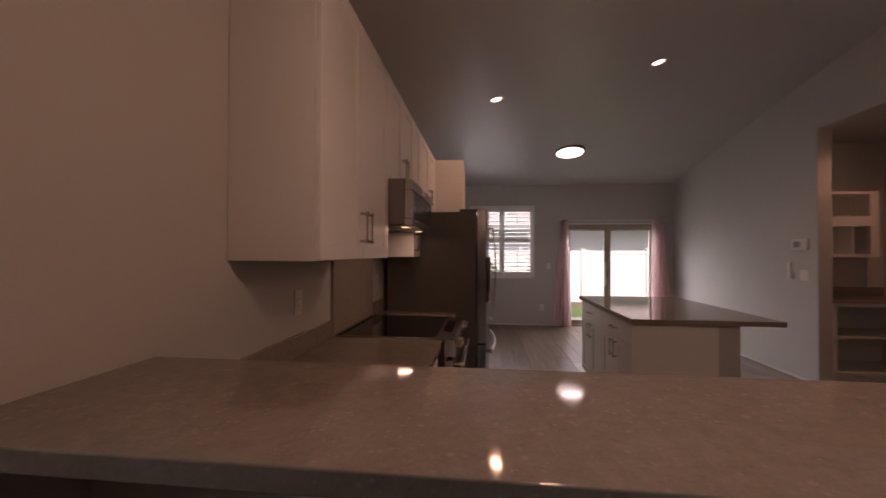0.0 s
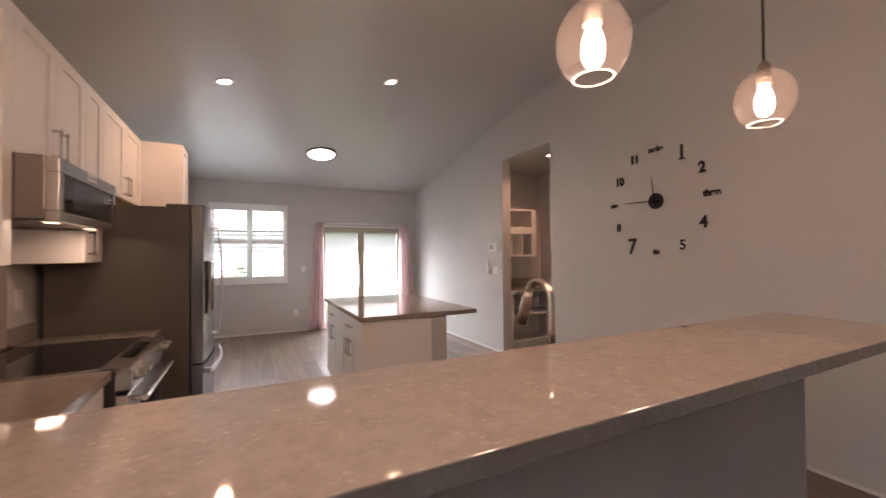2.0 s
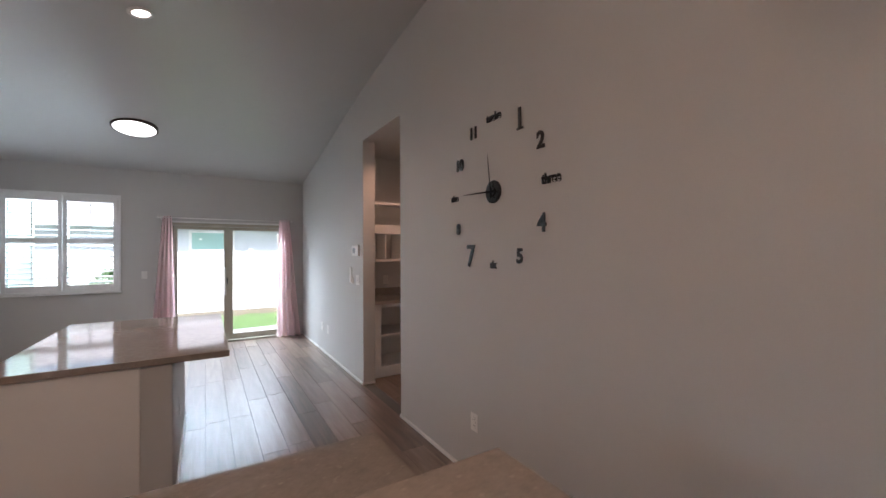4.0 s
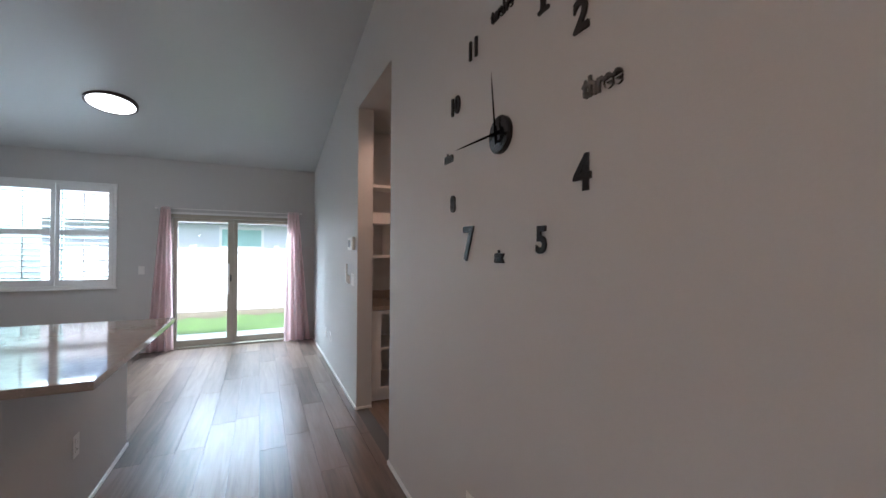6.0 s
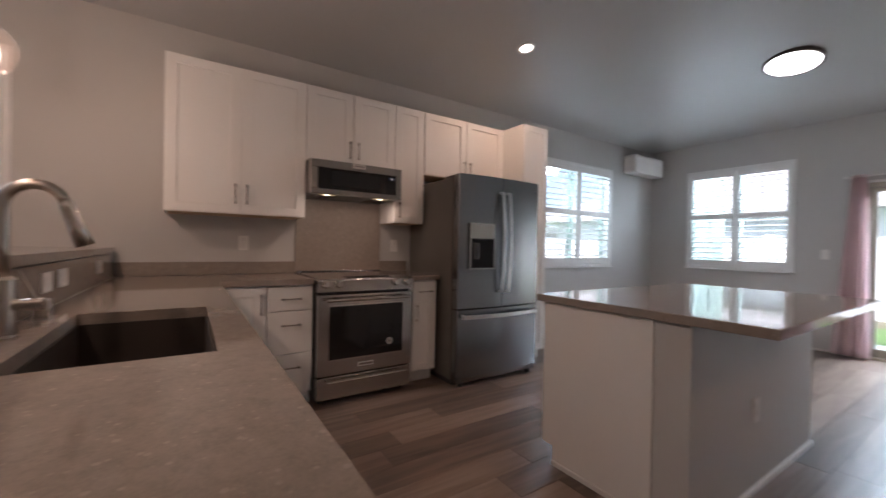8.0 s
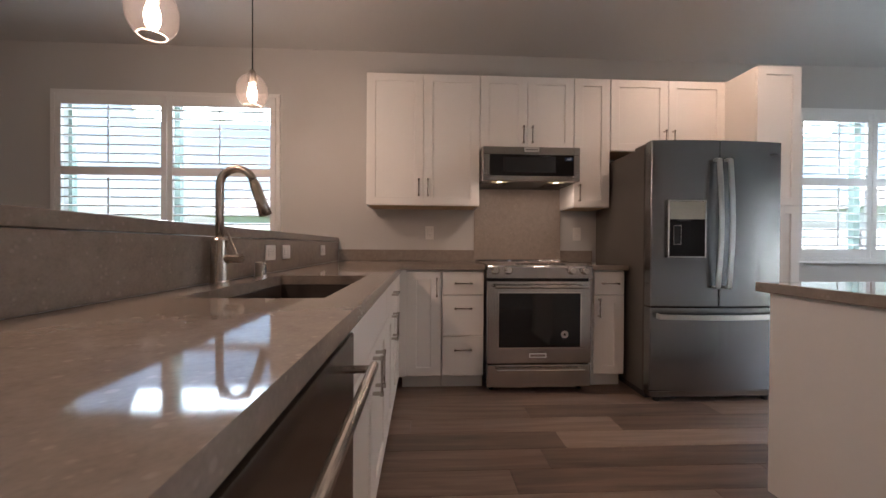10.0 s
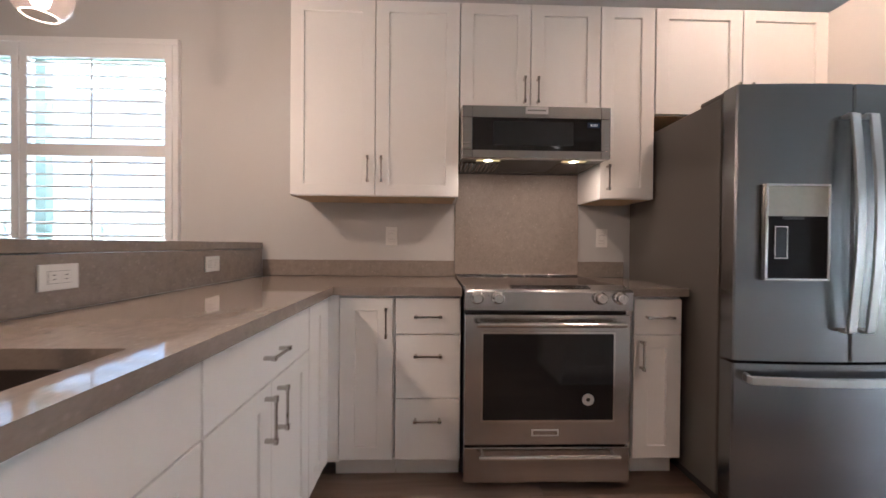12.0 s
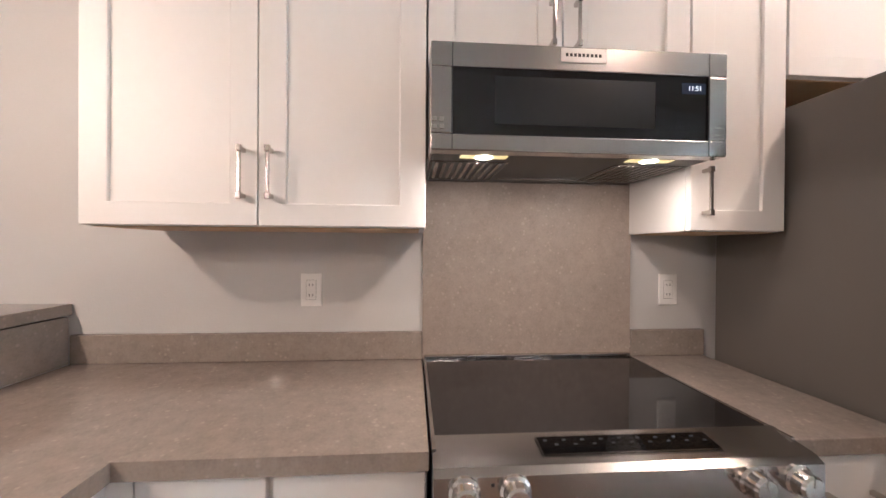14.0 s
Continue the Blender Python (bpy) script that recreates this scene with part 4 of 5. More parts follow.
def bowed(y0, y1, z0, z1, back=0.812, n=14):
    bm = B()
    e = 0.006
    ys = [y0] + [y0 + e + (y1 - y0 - 2 * e) * k / n for k in range(n + 1)] + [y1]
    fr = [bow(y) - (e if i in (0, len(ys) - 1) else 0) for i, y in enumerate(ys)]
    lo = [bm.verts.new((x, y, z0)) for x, y in zip(fr, ys)] + [bm.verts.new((back, y1, z0)), bm.verts.new((back, y0, z0))]
    hi = [bm.verts.new((x, y, z1)) for x, y in zip(fr, ys)] + [bm.verts.new((back, y1, z1)), bm.verts.new((back, y0, z1))]
    bm.faces.new(list(reversed(lo)))
    bm.faces.new(hi)
    for i in range(len(lo)):
        j = (i + 1) % len(lo)
        bm.faces.new((lo[i], lo[j], hi[j], hi[i]))
    bmesh.ops.recalc_face_normals(bm, faces=bm.faces)
    return bm


ld = part("left_door", bowed(F0 + 0.002, 3.325, 0.652, 1.765), STEEL, t, "brushed steel fridge door with dispenser")
rd = part("right_door", bowed(3.329, F1 - 0.002, 0.652, 1.765), STEEL, t, "brushed steel fridge door")
fd = part("freezer_drawer", bowed(F0 + 0.002, F1 - 0.002, 0.082, 0.640), STEEL, t, "brushed steel freezer drawer")


def strap(path, wide, thick, across):
    """A flat bar along path; across is the direction of its width."""
    bm = B()
    w = Vector(across) * wide / 2
    rings = []
    for i, p in enumerate(path):
        p = Vector(p)
        d = (Vector(path[min(i + 1, len(path) - 1)]) - Vector(path[max(i - 1, 0)])).normalized()
        n = d.cross(w).normalized() * thick / 2
        rings.append([bm.verts.new(p + v) for v in (w * 0.8 + n, w + n * 0.3, w - n, -w - n, -w + n * 0.3, -w * 0.8 + n)])
    for a, b in zip(rings, rings[1:]):
        for k in range(6):
            bm.faces.new((a[k], a[(k + 1) % 6], b[(k + 1) % 6], b[k]))
    bm.faces.new(rings[0])
    bm.faces.new(list(reversed(rings[-1])))
    bmesh.ops.recalc_face_normals(bm, faces=bm.faces)
    return bm


HND = surface("satin_handle", (0.62, 0.62, 0.61), 0.3, metal=1.0, vary=0.02, bump=0)
for y, dd in ((3.290, ld), (3.366, rd)):
    pts = [(bow(y) - 0.002, y, 0.785), (bow(y) + 0.025, y, 0.778)] + [(bow(y) + 0.036 + 0.026 * math.sin(math.pi * k / 14), y, 0.782 + 0.85 * k / 14) for k in range(15)] + [(bow(y) + 0.025, y, 1.636), (bow(y) - 0.002, y, 1.629)]
    part("handle", strap(pts, 0.032, 0.013, (0, 1, 0)), HND, dd, "flat bowed steel handle")
pts = [(bow(2.93) - 0.002, 2.915, 0.588), (0.922, 2.905, 0.588)] + [(0.930 + 0.038 * math.sin(math.pi * k / 16), 2.91 + 0.83 * k / 16, 0.585) for k in range(17)] + [(0.922, 3.745, 0.588), (bow(3.74) - 0.002, 3.735, 0.588)]
part("handle", strap(pts, 0.034, 0.014, (0, 0, 1)), HND, fd, "flat bowed steel handle")
bm = B()
x = bow(3.228) - 0.010
for q in ((2.964, 3.228, 1.353, 1.364), (2.964, 3.228, 0.978, 0.988), (2.964, 2.974, 0.988, 1.353), (3.218, 3.228, 0.988, 1.353)):
    box(bm, x, x + 0.022, *q, 0.002)
part("dispenser_frame", bm, CHROME, ld)
part("dispenser_panel", box(B(), x, x + 0.019, 2.975, 3.217, 1.235, 1.352), surface("pale_grey_panel", (0.36, 0.38, 0.34), 0.25, bump=0), ld, "steel dispenser panel")
# No hollow is cut here; the near-black colour carries the recess's shade.
part("dispenser_recess", box(B(), x, x + 0.0165, 2.975, 3.217, 0.989, 1.234), surface("recess_shade_black", (0.008, 0.008, 0.009), 0.7, bump=0, spec=0.2), ld, "black dispenser recess drawn flush, its depth shade in the colour")
pd = part("paddle", box(B(), x + 0.0168, x + 0.021, 3.005, 3.05, 1.07, 1.19, 0.002), BLACKG, ld)
bm = B()
for q in ((3.001, 3.054, 1.191, 1.194), (3.001, 3.054, 1.066, 1.069), (3.001, 3.004, 1.069, 1.191), (3.051, 3.054, 1.069, 1.191)):
    box(bm, x + 0.0168, x + 0.0215, *q)
part("paddle_edge", bm, NICKEL, pd)
part("spout", box(B(), x + 0.0168, x + 0.0225, 3.035, 3.12, 1.222, 1.233, 0.002), DARK, ld)
part("badge", box(B(), bow(3.72), bow(3.72) + 0.003, 3.66, 3.75, 1.675, 1.69, 0.001), DARK, rd, "small plain badge")

# ---- island ----
t = thing("kitchen_island", (2.3, 3.45, 0), "white kitchen island with shaker doors and a painted back wall", "kitchen island")
part("body", box(B(), 1.992, 2.575, 2.702, 4.215, 0.10, 0.874), CAB, t)
part("kick_board", box(B(), 2.06, 2.575, 2.704, 4.213, 0.0, 0.099), CAB, t)
bm = B()
outline = [(2.045, 0.0), (2.574, 0.0), (2.574, 0.874), (1.974, 0.874), (1.974, 0.10), (2.045, 0.10)]
front, rear = [[bm.verts.new((x, y, z)) for x, z in outline] for y in (2.690, 2.7015)]
bm.faces.new(front)
bm.faces.new(list(reversed(rear)))
for i in range(6):
    j = (i + 1) % 6
    bm.faces.new((front[i], rear[i], rear[j], front[j]))
bmesh.ops.recalc_face_normals(bm, faces=bm.faces)
part("end_panel", bm, CAB, t, "flat end panel notched for the toe space")
part("back_wall", box(B(), 2.576, 2.722, 2.694, 4.222, 0, 0.874), PAINT, t, "painted stub wall")
bm = B()
box(bm, 2.722, 2.734, 2.682, 4.234, 0, 0.026, 0.003)
box(bm, 2.574, 2.722, 2.682, 2.694, 0, 0.026, 0.003)
box(bm, 2.045, 2.574, 2.680, 2.690, 0, 0.026, 0.003)
part("baseboard", bm, TRIM, t)
IF = ("-x", 1.991)
for a0, a1 in ((2.704, 3.457), (3.459, 4.212)):
    slab_front(t, IF, a0, a1, 0.700, 0.862, length=0.13)
    mid = (a0 + a1) / 2
    shaker(t, IF, a0, mid - 0.001, 0.108, 0.695, (mid - 0.045, 0.60))
    shaker(t, IF, mid + 0.001, a1, 0.108, 0.695, (mid + 0.045, 0.60))
solo("island_top", box(B(), 1.948, 3.005, 2.650, 4.262, 0.876, 0.914, 0.004), QUARTZ, "polished grey-brown quartz island top with a wide overhang", "countertop")

# ---- wall clock ----
CK = (XE, 1.866, 1.862)
t = thing("wall_clock", CK, "large black frameless wall clock with separate numerals and words", "wall clock")
hub = lathe(B(), (0, 0, 0), [(0, 0), (0.07, 0), (0.07, 0.012), (0.062, 0.016), (0.03, 0.017), (0.03, 0.026), (0, 0.026)], 40)
hub.transform(Matrix.Translation(CK) @ pose(0, 0, 0, 0, -90, 0))
part("hub", hub, INKM, t, "round black centre disc")


def clock_pointer(name, ang, length, w, off):
    bm = B()
    q = [bm.verts.new(p) for p in ((-w, -0.04, 0), (w, -0.04, 0), (w * 0.6, length * 0.7, 0), (0, length, 0), (-w * 0.6, length * 0.7, 0))]
    bm.faces.new(q)
    bmesh.ops.solidify(bm, geom=bm.faces[:], thickness=0.0015)
    bm.transform(facing(XE - off, CK[1], CK[2], "-x") @ pose(0, 0, 0, 0, 0, ang))
    part(name, bm, INKM, t, "thin black pointer")


clock_pointer("hour_pointer", 7, 0.25, 0.007, 0.029)
clock_pointer("minute_pointer", 88, 0.325, 0.006, 0.033)
for words, y, z, size, lab in (("1", 1.632, 2.246, 0.155, ""), ("2", 1.473, 2.084, 0.125, ""), ("three", 1.402, 1.875, 0.062, ""), ("4", 1.467, 1.646, 0.135, ""),
                               ("5", 1.636, 1.469, 0.115, ""), ("six", 1.871, 1.417, 0.055, ""), ("7", 2.107, 1.462, 0.20, ""), ("8", 2.251, 1.648, 0.10, ""),
                               ("nine", 2.296, 1.870, 0.052, ""), ("10", 2.235, 2.090, 0.105, ""), ("11", 2.071, 2.273, 0.105, ""), ("twelve", 1.862, 2.324, 0.055, "")):
    kind = "word" if words.isalpha() else "numeral"
    m = facing(XE - 0.005, y, z - 0.002, "-x")
    if kind == "numeral":
        m = m @ Matrix.Diagonal((0.9, 1.0, 1, 1))
    else:
        m = m @ Matrix.Diagonal((0.95, 1.25, 1, 1))
    text(kind, words, size, m, INKM, t, 0.004, 0.002 if kind == "word" else 0.004, "black raised " + kind)

# ---- ceiling lamps ----
tilt_w = pose(0, 0, 0, 0, -math.degrees(math.atan(SLOPE)), 0)
tilt_n = pose(0, 0, 0, -math.degrees(math.atan(SLOPE)), 0, 0)
for dx, dy in DOWNLIGHTS + [(4.85, 3.69)]:
    z = 2.752 if dx > XE else roof_z(dx, dy)
    m = Matrix.Translation((dx, dy, z)) @ (Matrix.Identity(4) if dx > XE else tilt_w)
    t = thing("downlight", (dx, dy, z - 0.01), "round white recessed ceiling downlight, switched on", "downlight", "recessed downlights")
    ring = lathe(B(), (0, 0, 0), [(0.052, -0.004), (0.056, -0.010), (0.078, -0.006), (0.080, 0.001), (0.052, 0.001), (0.052, -0.004)], 32)
    ring.transform(m)
    part("trim_ring", ring, TRIM, t, smooth=True)
    disc = lathe(B(), (0, 0, 0), [(0, -0.005), (0.051, -0.005), (0.051, 0.001)], 32)
    disc.transform(m)
    part("lens", disc, LEDW, t, "glowing lens")
dz = roof_z(2.17, 5.81)
m = Matrix.Translation((2.17, 5.81, dz)) @ tilt_n
t = thing("ceiling_light", (2.17, 5.81, dz - 0.05), "round flush ceiling light with a dark bronze rim, switched on", "ceiling light")
b_ = lathe(B(), (0, 0, 0), [(0, 0.0), (0.225, 0.0), (0.225, -0.035), (0.205, -0.04), (0.205, -0.03), (0, -0.03)], 48)
b_.transform(m)
part("rim", b_, surface("bronze_rim", (0.10, 0.08, 0.07), 0.4, metal=0.6), t, "dark bronze rim")
b_ = lathe(B(), (0, 0, 0), [(0, -0.048), (0.12, -0.047), (0.19, -0.041), (0.203, -0.034)], 48)
b_.transform(m)
part("diffuser", b_, LEDD, t, "glowing white diffuser", smooth=True)
for px, py, lift in PENDANTS:
    t = thing("pendant_light", (px, py, 1.84 + lift), "clear glass globe pendant light on a dark cord, switched on", "pendant light", "pendants above the bar")
    top = roof_z(px, py)
    part("cord", rod(B(), (px, py, 2.07 + lift), (px, py, top - 0.02), 0.004, n=8), DARK, t, "thin dark cord")
    can = lathe(B(), (px, py, top), [(0, -0.03), (0.055, -0.03), (0.06, -0.02), (0.06, 0.02), (0, 0.02)], 24)
    part("canopy", can, NICKEL, t, smooth=False)
    part("socket", lathe(B(), (px, py, 2.0 + lift), [(0, 0.07), (0.012, 0.07), (0.02, 0.055), (0.024, 0.02), (0.024, -0.01), (0, -0.01)], 20), NICKEL, t, "brushed metal socket")
    prof = [(0.022, 2.046), (0.028, 2.040), (0.046, 2.031), (0.063, 2.016), (0.077, 1.994), (0.085, 1.968), (0.087, 1.942), (0.083, 1.914), (0.074, 1.890), (0.062, 1.872), (0.047, 1.861)]
    inner = [(r - 0.002, z) for r, z in reversed(prof)]
    sh = lathe(B(), (px, py, lift), prof + inner + [prof[0]], 40)
    part("shade", sh, SHADE, t, "clear blown glass shade open at the bottom", smooth=True).visible_shadow = False
    part("rim", tube(B(), [(px + 0.0465 * math.cos(a * math.tau / 32), py + 0.0465 * math.sin(a * math.tau / 32), 1.860 + lift) for a in range(33)], 0.0026, 8), RIMG, t, "thick glass rim", smooth=True).visible_shadow = False
    bl = lathe(B(), (px, py, 1.93 + lift), [(0, -0.046), (0.010, -0.0445), (0.018, -0.038), (0.0235, -0.027), (0.0265, -0.012), (0.027, 0.002), (0.025, 0.018), (0.021, 0.034), (0.016, 0.048), (0.013, 0.060), (0, 0.061)], 32)
    part("bulb", bl, BULB, t, "glowing bulb", smooth=True).visible_shadow = False

# ---- air conditioner ----
t = thing("air_conditioner", (0.12, 6.95, 2.30), "white wall-mounted split air conditioner in the corner by the ceiling", "air conditioner")
part("body", box(B(), 0.003, 0.215, 6.53, 7.33, 2.31, 2.60, 0.045), PLASTIC, t)
part("flap", box(B(), 0.12, 0.219, 6.57, 7.29, 2.315, 2.34, 0.004), PLASTIC, t)
bm = B()
for k in range(6):
    box(bm, 0.04 + k * 0.025, 0.05 + k * 0.025, 6.57, 7.29, 2.596, 2.602)
part("top_grille", bm, DARK, t)

# ---- pantry shelving ----
t = thing("pantry_cabinet", (5.05, 4.55, 0), "white open base cabinet with one shelf in the pantry", "cabinet")
bm = B()
P0, P1, PF, PB = 4.532, 5.62, 4.27, 4.855
box(bm, P0, P0 + 0.02, PF + 0.02, PB, 0.10, 0.874)
box(bm, P1 - 0.02, P1, PF + 0.02, PB, 0.10, 0.874)
box(bm, P0 + 0.02, P1 - 0.02, PB - 0.01, PB, 0.10, 0.874)
box(bm, P0 + 0.02, P1 - 0.02, PF + 0.02, PB - 0.01, 0.10, 0.12)
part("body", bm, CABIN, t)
bm = B()
for q in ((P0, P0 + 0.11, 0.10, 0.874), (P1 - 0.045, P1, 0.10, 0.874), (P0 + 0.11, P1 - 0.045, 0.835, 0.874), (P0 + 0.11, P1 - 0.045, 0.10, 0.14)):
    box(bm, q[0], q[1], PF, PF + 0.019, q[2], q[3])
part("face_frame", bm, CAB, t)
part("shelf", box(B(), P0 + 0.021, P1 - 0.021, PF + 0.022, PB - 0.012, 0.49, 0.51), CAB, t)
part("kick_board", box(B(), P0, P1, PF + 0.05, PB, 0, 0.099), CAB, t)
solo("pantry_counter", box(B(), P0, 5.64, PF - 0.03, PB, 0.876, 0.914, 0.003), QUARTZ, "grey quartz counter in the pantry", "countertop")
solo("backsplash", box(B(), P0, 5.62, PB - 0.016, PB - 0.001, 0.915, 1.01, 0.002), QUARTZ, "low quartz upstand in the pantry", "backsplash")
t = thing("pantry_shelf_unit", (4.85, 4.7, 1.37), "white open wall shelf unit with small cubbies in the pantry", "shelf")
U0, U1, UF = 4.532, 5.285, 4.52
bm = B()
for q in ((U0, U0 + 0.02, 1.37, 2.115), (U1 - 0.02, U1, 1.37, 2.115)):
    box(bm, q[0], q[1], UF + 0.02, PB, q[2], q[3])
box(bm, U0 + 0.02, U1 - 0.02, PB - 0.008, PB, 1.37, 2.115)
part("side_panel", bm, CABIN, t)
for z0, z1 in ((1.37, 1.39), (1.725, 1.745), (2.095, 2.115)):
    part("shelf", box(B(), U0 + 0.021, U1 - 0.021, UF + 0.021, PB - 0.009, z0, z1), CAB, t)
bm = B()
for q in ((U0, U0 + 0.04, 1.37, 2.115), (U1 - 0.09, U1, 1.37, 2.115), (U0 + 0.04, U1 - 0.09, 1.37, 1.40), (U0 + 0.04, U1 - 0.09, 2.085, 2.115), (U0 + 0.04, U1 - 0.09, 1.72, 1.83)):
    box(bm, q[0], q[1], UF, UF + 0.019, q[2], q[3])
part("face_frame", bm, CAB, t)
for x in (4.61, 4.815, 5.025):
    part("divider", box(B(), x, x + 0.015, UF + 0.022, PB - 0.01, 1.391, 1.724), CAB, t)

# ---- outside ----
solo("ground", box(B(), -300, 300, -300, 300, -0.4, -0.18), GRASS, kind="structure")
solo("wall_wing", box(B(), 0.40, 0.56, YN + 0.161, 8.65, -0.18, 2.55), GREENW, kind="structure")
solo("patio", box(B(), 1.2, 6.0, YN + 0.17, YN + 1.5, -0.2, -0.06, 0.01), CONC, kind="structure")

bm = B()
rg = random.Random(5)
n_ = 60
top_r = [bm.verts.new((-5.9 + 17.8 * k / n_, 12.55, -0.165)) for k in range(n_ + 1)]
low_r = [bm.verts.new((-5.9 + 17.8 * k / n_, 11.5 + rg.uniform(-0.25, 0.25), -0.176)) for k in range(n_ + 1)]
for k in range(n_):
    bm.faces.new((low_r[k], low_r[k + 1], top_r[k + 1], top_r[k]))
solo("soil_strip", bm, surface("bare_soil", (0.10, 0.085, 0.055), 0.95, vary=0.45, scale=5, fine=40), kind="structure")


def fence(x0, x1, y0, y1, posts, label):
    t = thing("fence", ((x0 + x1) / 2, (y0 + y1) / 2, -0.18), label, "fence")
    along_x = abs(x1 - x0) > abs(y1 - y0)
    L = abs(x1 - x0) if along_x else abs(y1 - y0)
    n = int(L / posts)
    for k in range(n + 1):
        c = k * posts
        bm = B()
        cx, cy = (x0 + c, y0) if along_x else (x0, y0 + c)
        box(bm, cx - 0.06, cx + 0.06, cy - 0.06, cy + 0.06, -0.18, 1.55, 0.005)
        box(bm, cx - 0.075, cx + 0.075, cy - 0.075, cy + 0.075, 1.55, 1.58, 0.01)
        part("post", bm, VINYL, t)
        if k < n:
            bm = B()
            w = 0.17
            m_ = int((posts - 0.12) / w)
            for j in range(m_):
                a = c + 0.06 + j * (posts - 0.12) / m_
                b = a + (posts - 0.12) / m_ - 0.004
                if along_x:
                    box(bm, x0 + a, x0 + b, y0 - 0.012, y0 + 0.012, -0.165, 1.42)
                else:
                    box(bm, x0 - 0.012, x0 + 0.012, y0 + a, y0 + b, -0.1, 1.42)
            part("board_panel", bm, VINYL, t)
            if along_x:
                box_ = box(B(), x0 + c + 0.06, x0 + c + posts - 0.06, y0 - 0.03, y0 + 0.03, 1.40, 1.5, 0.004)
            else:
                box_ = box(B(), x0 - 0.03, x0 + 0.03, y0 + c + 0.06, y0 + c + posts - 0.06, 1.40, 1.5, 0.004)
            part("rail", box_, VINYL, t)


fence(-6.0, 12.0, 12.6, 12.6, 2.0, "white vinyl privacy fence across the back lawn")
fence(-6.0, -6.0, -9.4, 12.6, 2.0, "white vinyl privacy fence beside the house")


def house(x0, x1, y0, y1, eave, ridge, along, windows, label):
    t = thing("house", ((x0 + x1) / 2, (y0 + y1) / 2, -0.18), label, "house")
    part("wall", box(B(), x0, x1, y0, y1, -0.18, eave), SIDING, t)
    bm = B()
    o = 0.6
    X0, X1, Y0, Y1 = x0 - o, x1 + o, y0 - o, y1 + o
    if along == "x":
        r = [(X0 + 2, (Y0 + Y1) / 2), (X1 - 2, (Y0 + Y1) / 2)]
    else:
        r = [((X0 + X1) / 2, Y0 + 4.6), ((X0 + X1) / 2, Y1 - 4.6)]
    b = [bm.verts.new((x, y, eave - 0.05)) for x, y in ((X0, Y0), (X1, Y0), (X1, Y1), (X0, Y1))]
    u = [bm.verts.new((x, y, eave + 0.12)) for x, y in ((X0, Y0), (X1, Y0), (X1, Y1), (X0, Y1))]
    q = [bm.verts.new((x, y, ridge)) for x, y in r]
    bm.faces.new(list(reversed(b)))
    for i in range(4):
        bm.faces.new((b[i], b[(i + 1) % 4], u[(i + 1) % 4], u[i]))
    if along == "x":
        fs = [(u[0], u[1], q[1], q[0]), (u[1], u[2], q[1]), (u[2], u[3], q[0], q[1]), (u[3], u[0], q[0])]
    else:
        fs = [(u[0], u[1], q[0]), (u[1], u[2], q[1], q[0]), (u[2], u[3], q[1]), (u[3], u[0], q[0], q[1])]
    for f in fs:
        bm.faces.new(f)
    part("roof", bm, SHINGLE, t, "dark shingled hip roof")
    for face, a, z, w, h in windows:
        wn_ = part("window", fbox(B(), face, a - w / 2 - 0.08, a + w / 2 + 0.08, 0, 0.05, z - h / 2 - 0.08, z + h / 2 + 0.08, 0.005), TRIM, t, "white trimmed window")
        part("pane", fbox(B(), face, a - w / 2, a + w / 2, 0.05, 0.055, z - h / 2, z + h / 2), surface("green_blind", (0.30, 0.48, 0.42), 0.4), wn_)


house(-8, 12, 14.5, 22, 2.3, 4.2, "x", [(("-y", 14.5), 3.06, 1.84, 1.10, 0.52), (("-y", 14.5), -3.0, 1.87, 1.0, 0.5)], "pale grey neighbouring house behind the fence")
house(-19, -11, -6, 14, 2.1, 4.6, "y", [(("+x", -11), -3.5, 1.35, 1.4, 0.8), (("+x", -11), -1.0, 1.35, 1.0, 0.8), (("+x", -11), 5, 1.35, 1.4, 0.8)], "pale grey neighbouring house beside the fence")


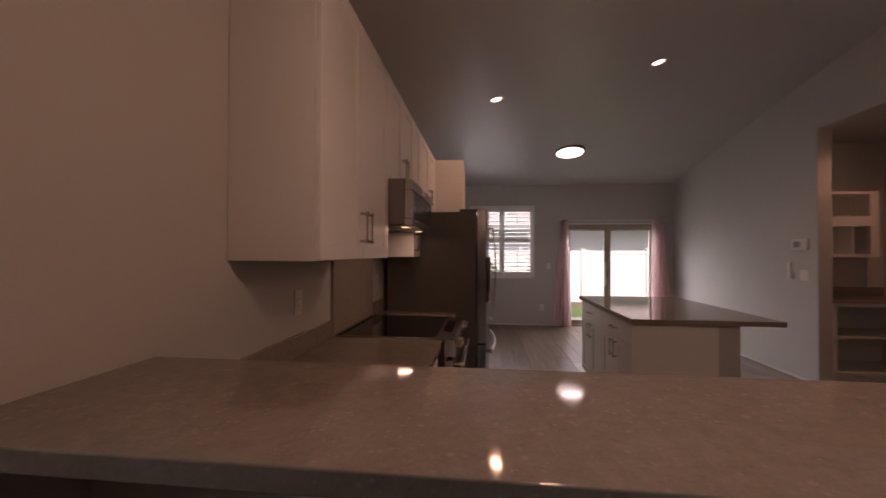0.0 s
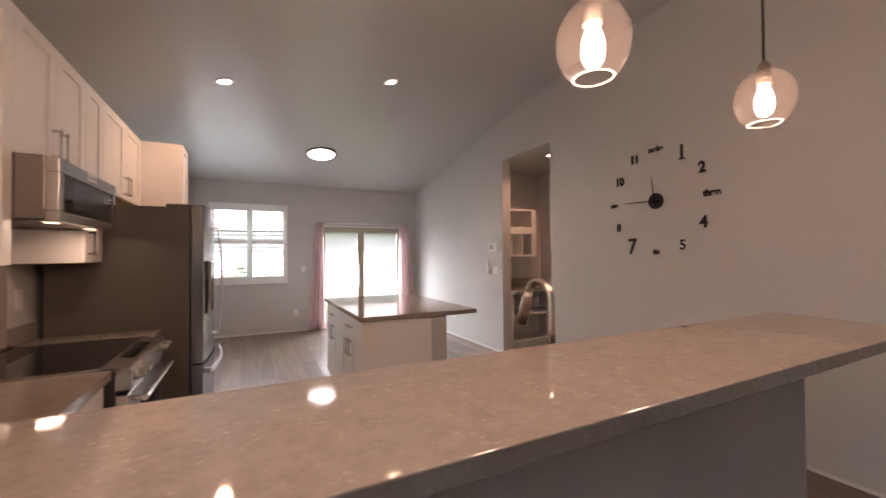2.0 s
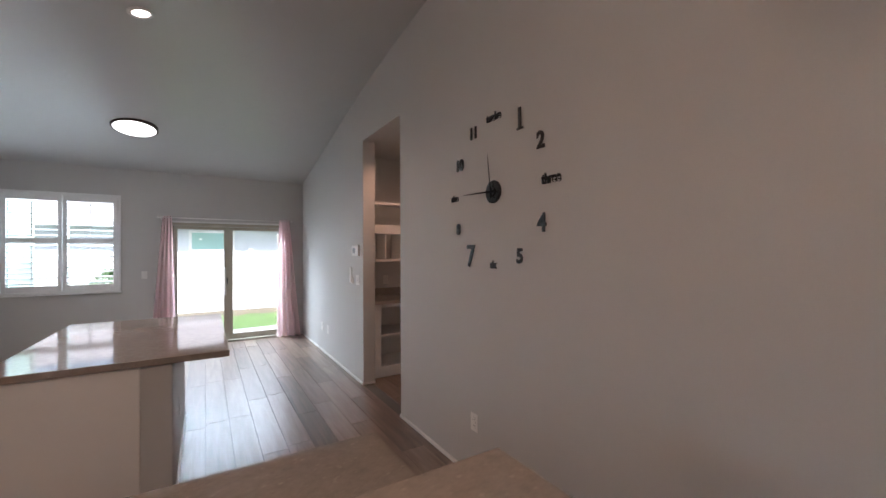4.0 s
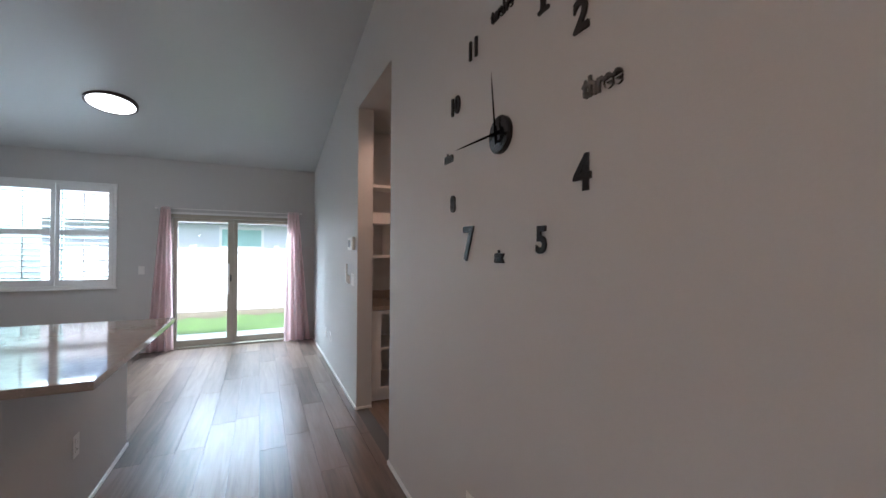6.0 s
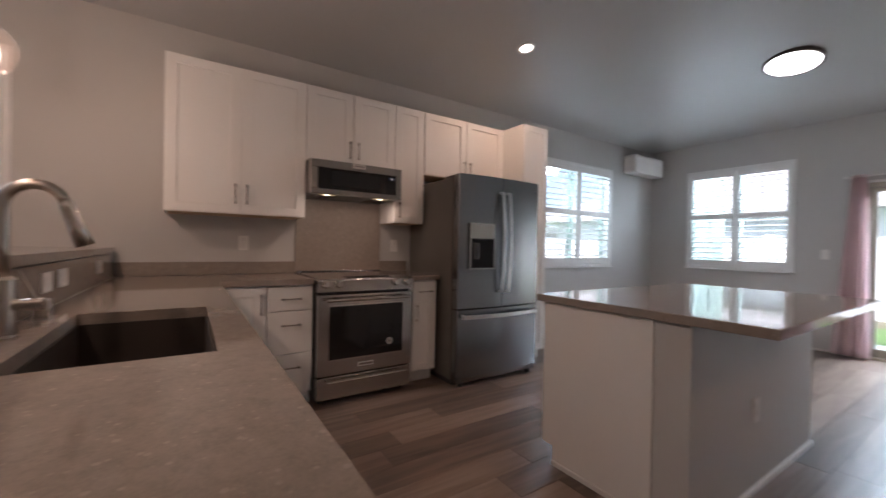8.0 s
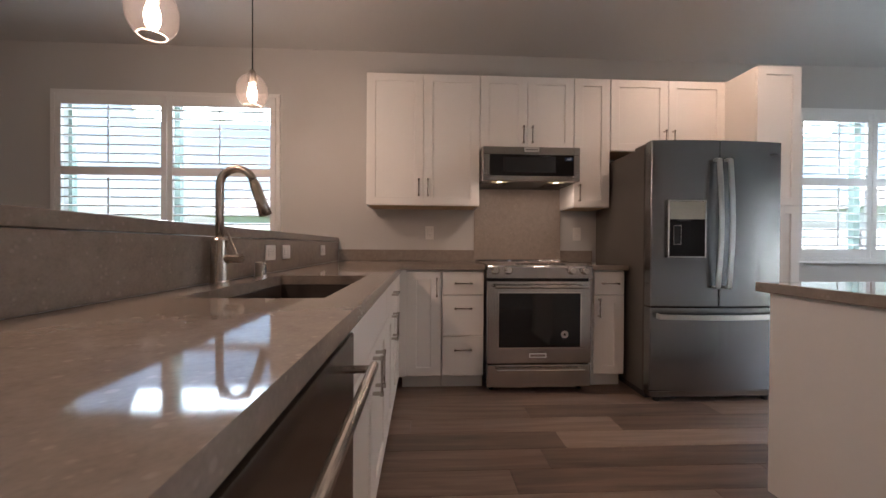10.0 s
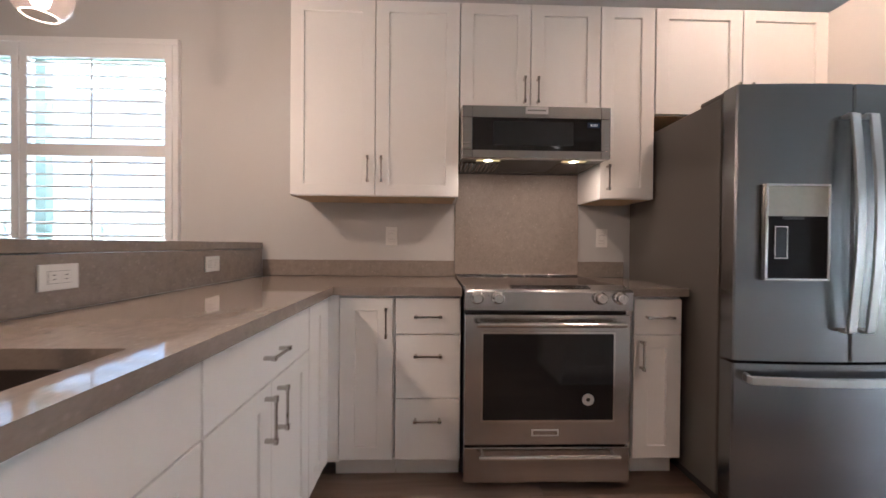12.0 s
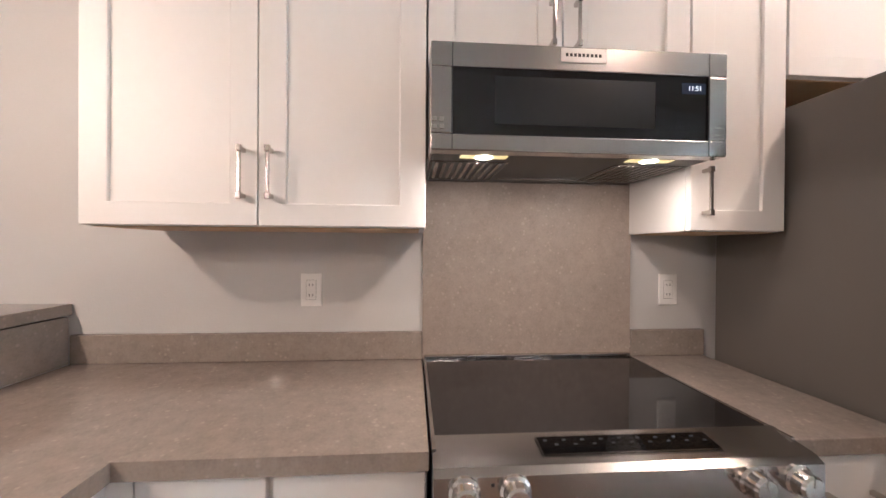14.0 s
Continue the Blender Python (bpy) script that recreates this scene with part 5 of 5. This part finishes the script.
def shrub(cx, cy, r, h, n, label, seed):
    rng = random.Random(seed)
    t = thing("shrub", (cx, cy, -0.18), label, "shrub")
    bm = B()
    for k in range(9):
        a = rng.uniform(0, math.tau)
        tube(bm, [(cx, cy, -0.18), (cx + 0.4 * r * math.cos(a), cy + 0.4 * r * math.sin(a), h * 0.4), (cx + 0.8 * r * math.cos(a), cy + 0.8 * r * math.sin(a), h * rng.uniform(0.6, 0.95))], [0.02, 0.012, 0.005], 5)
    part("stem", bm, surface("bark", (0.12, 0.09, 0.06), 0.9), t)
    bm = B()
    for k in range(n):
        a, f, z = rng.uniform(0, math.tau), rng.random() ** 0.5, rng.uniform(0.05, 1)
        rr = r * f * math.sin(math.pi * min(0.95, max(0.15, z))) * (1 + 0.25 * math.sin(3 * a))
        c = Vector((cx + rr * math.cos(a), cy + rr * math.sin(a), -0.1 + z * h))
        m = Matrix.Translation(c) @ Euler((rng.uniform(-1, 1), rng.uniform(-1, 1), a)).to_matrix().to_4x4()
        q = [bm.verts.new(m @ Vector(p)) for p in ((-0.05, 0, 0), (0, -0.02, 0.008), (0.06, 0, 0), (0, 0.02, 0.008))]
        bm.faces.new(q)
    part("leaves", bm, LEAF, t, kind="stuff")


shrub(1.0, 11.6, 0.6, 1.2, 900, "leafy green garden shrub in front of the white fence", 3)

# ---- floor planks ----
rng = random.Random(11)
PW, PL = 0.18, 1.22
cache = {}
joined = B()
count = 0
for i in range(math.ceil((5.66 + 0.01) / PW)):
    x0, x1 = 0.001 + i * PW, min(5.65, 0.001 + (i + 1) * PW)
    start = YS - rng.random() * PL
    y = start
    while y < YN:
        a, b = max(y, YS), min(y + PL, YN)
        y += PL
        if b - a < 0.02:
            continue
        if x0 >= XE - 0.02 and (b < 3.06 or a > 4.85):
            continue
        if x0 >= XE - 0.02:
            a, b = max(a, 3.05), min(b, 4.86)
        if x0 < XE < x1 and not (a > 3.1 and b < 4.3):
            xe = XE
        else:
            xe = x1
        if b > 0.3 and a < YN and xe > x0 + 0.02:
            key = (round(xe - x0, 3), round(b - a, 3))
            if key not in cache:
                bm = B()
                hw, hl = (xe - x0) / 2 - 0.0008, (b - a) / 2 - 0.0008
                box(bm, -hw, hw, -hl, hl, -0.0055, 0.0)
                top_ = [v for v in bm.verts if v.co.z > -0.001]
                for v in top_:
                    v.co.x *= (hw - 0.0006) / hw
                    v.co.y *= (hl - 0.0006) / hl
                cache[key] = finish("plank", bm, FLOOR)
            ob = new("plank", cache[key])
            ob.location = ((x0 + xe) / 2, (a + b) / 2, 0)
            ob.parent = floor
            count += 1
        else:
            box(joined, x0 + 0.0008, xe - 0.0008, a + 0.0008, b - 0.0008, -0.0055, 0)
part("plank_field", joined, FLOOR, floor, kind="stuff")
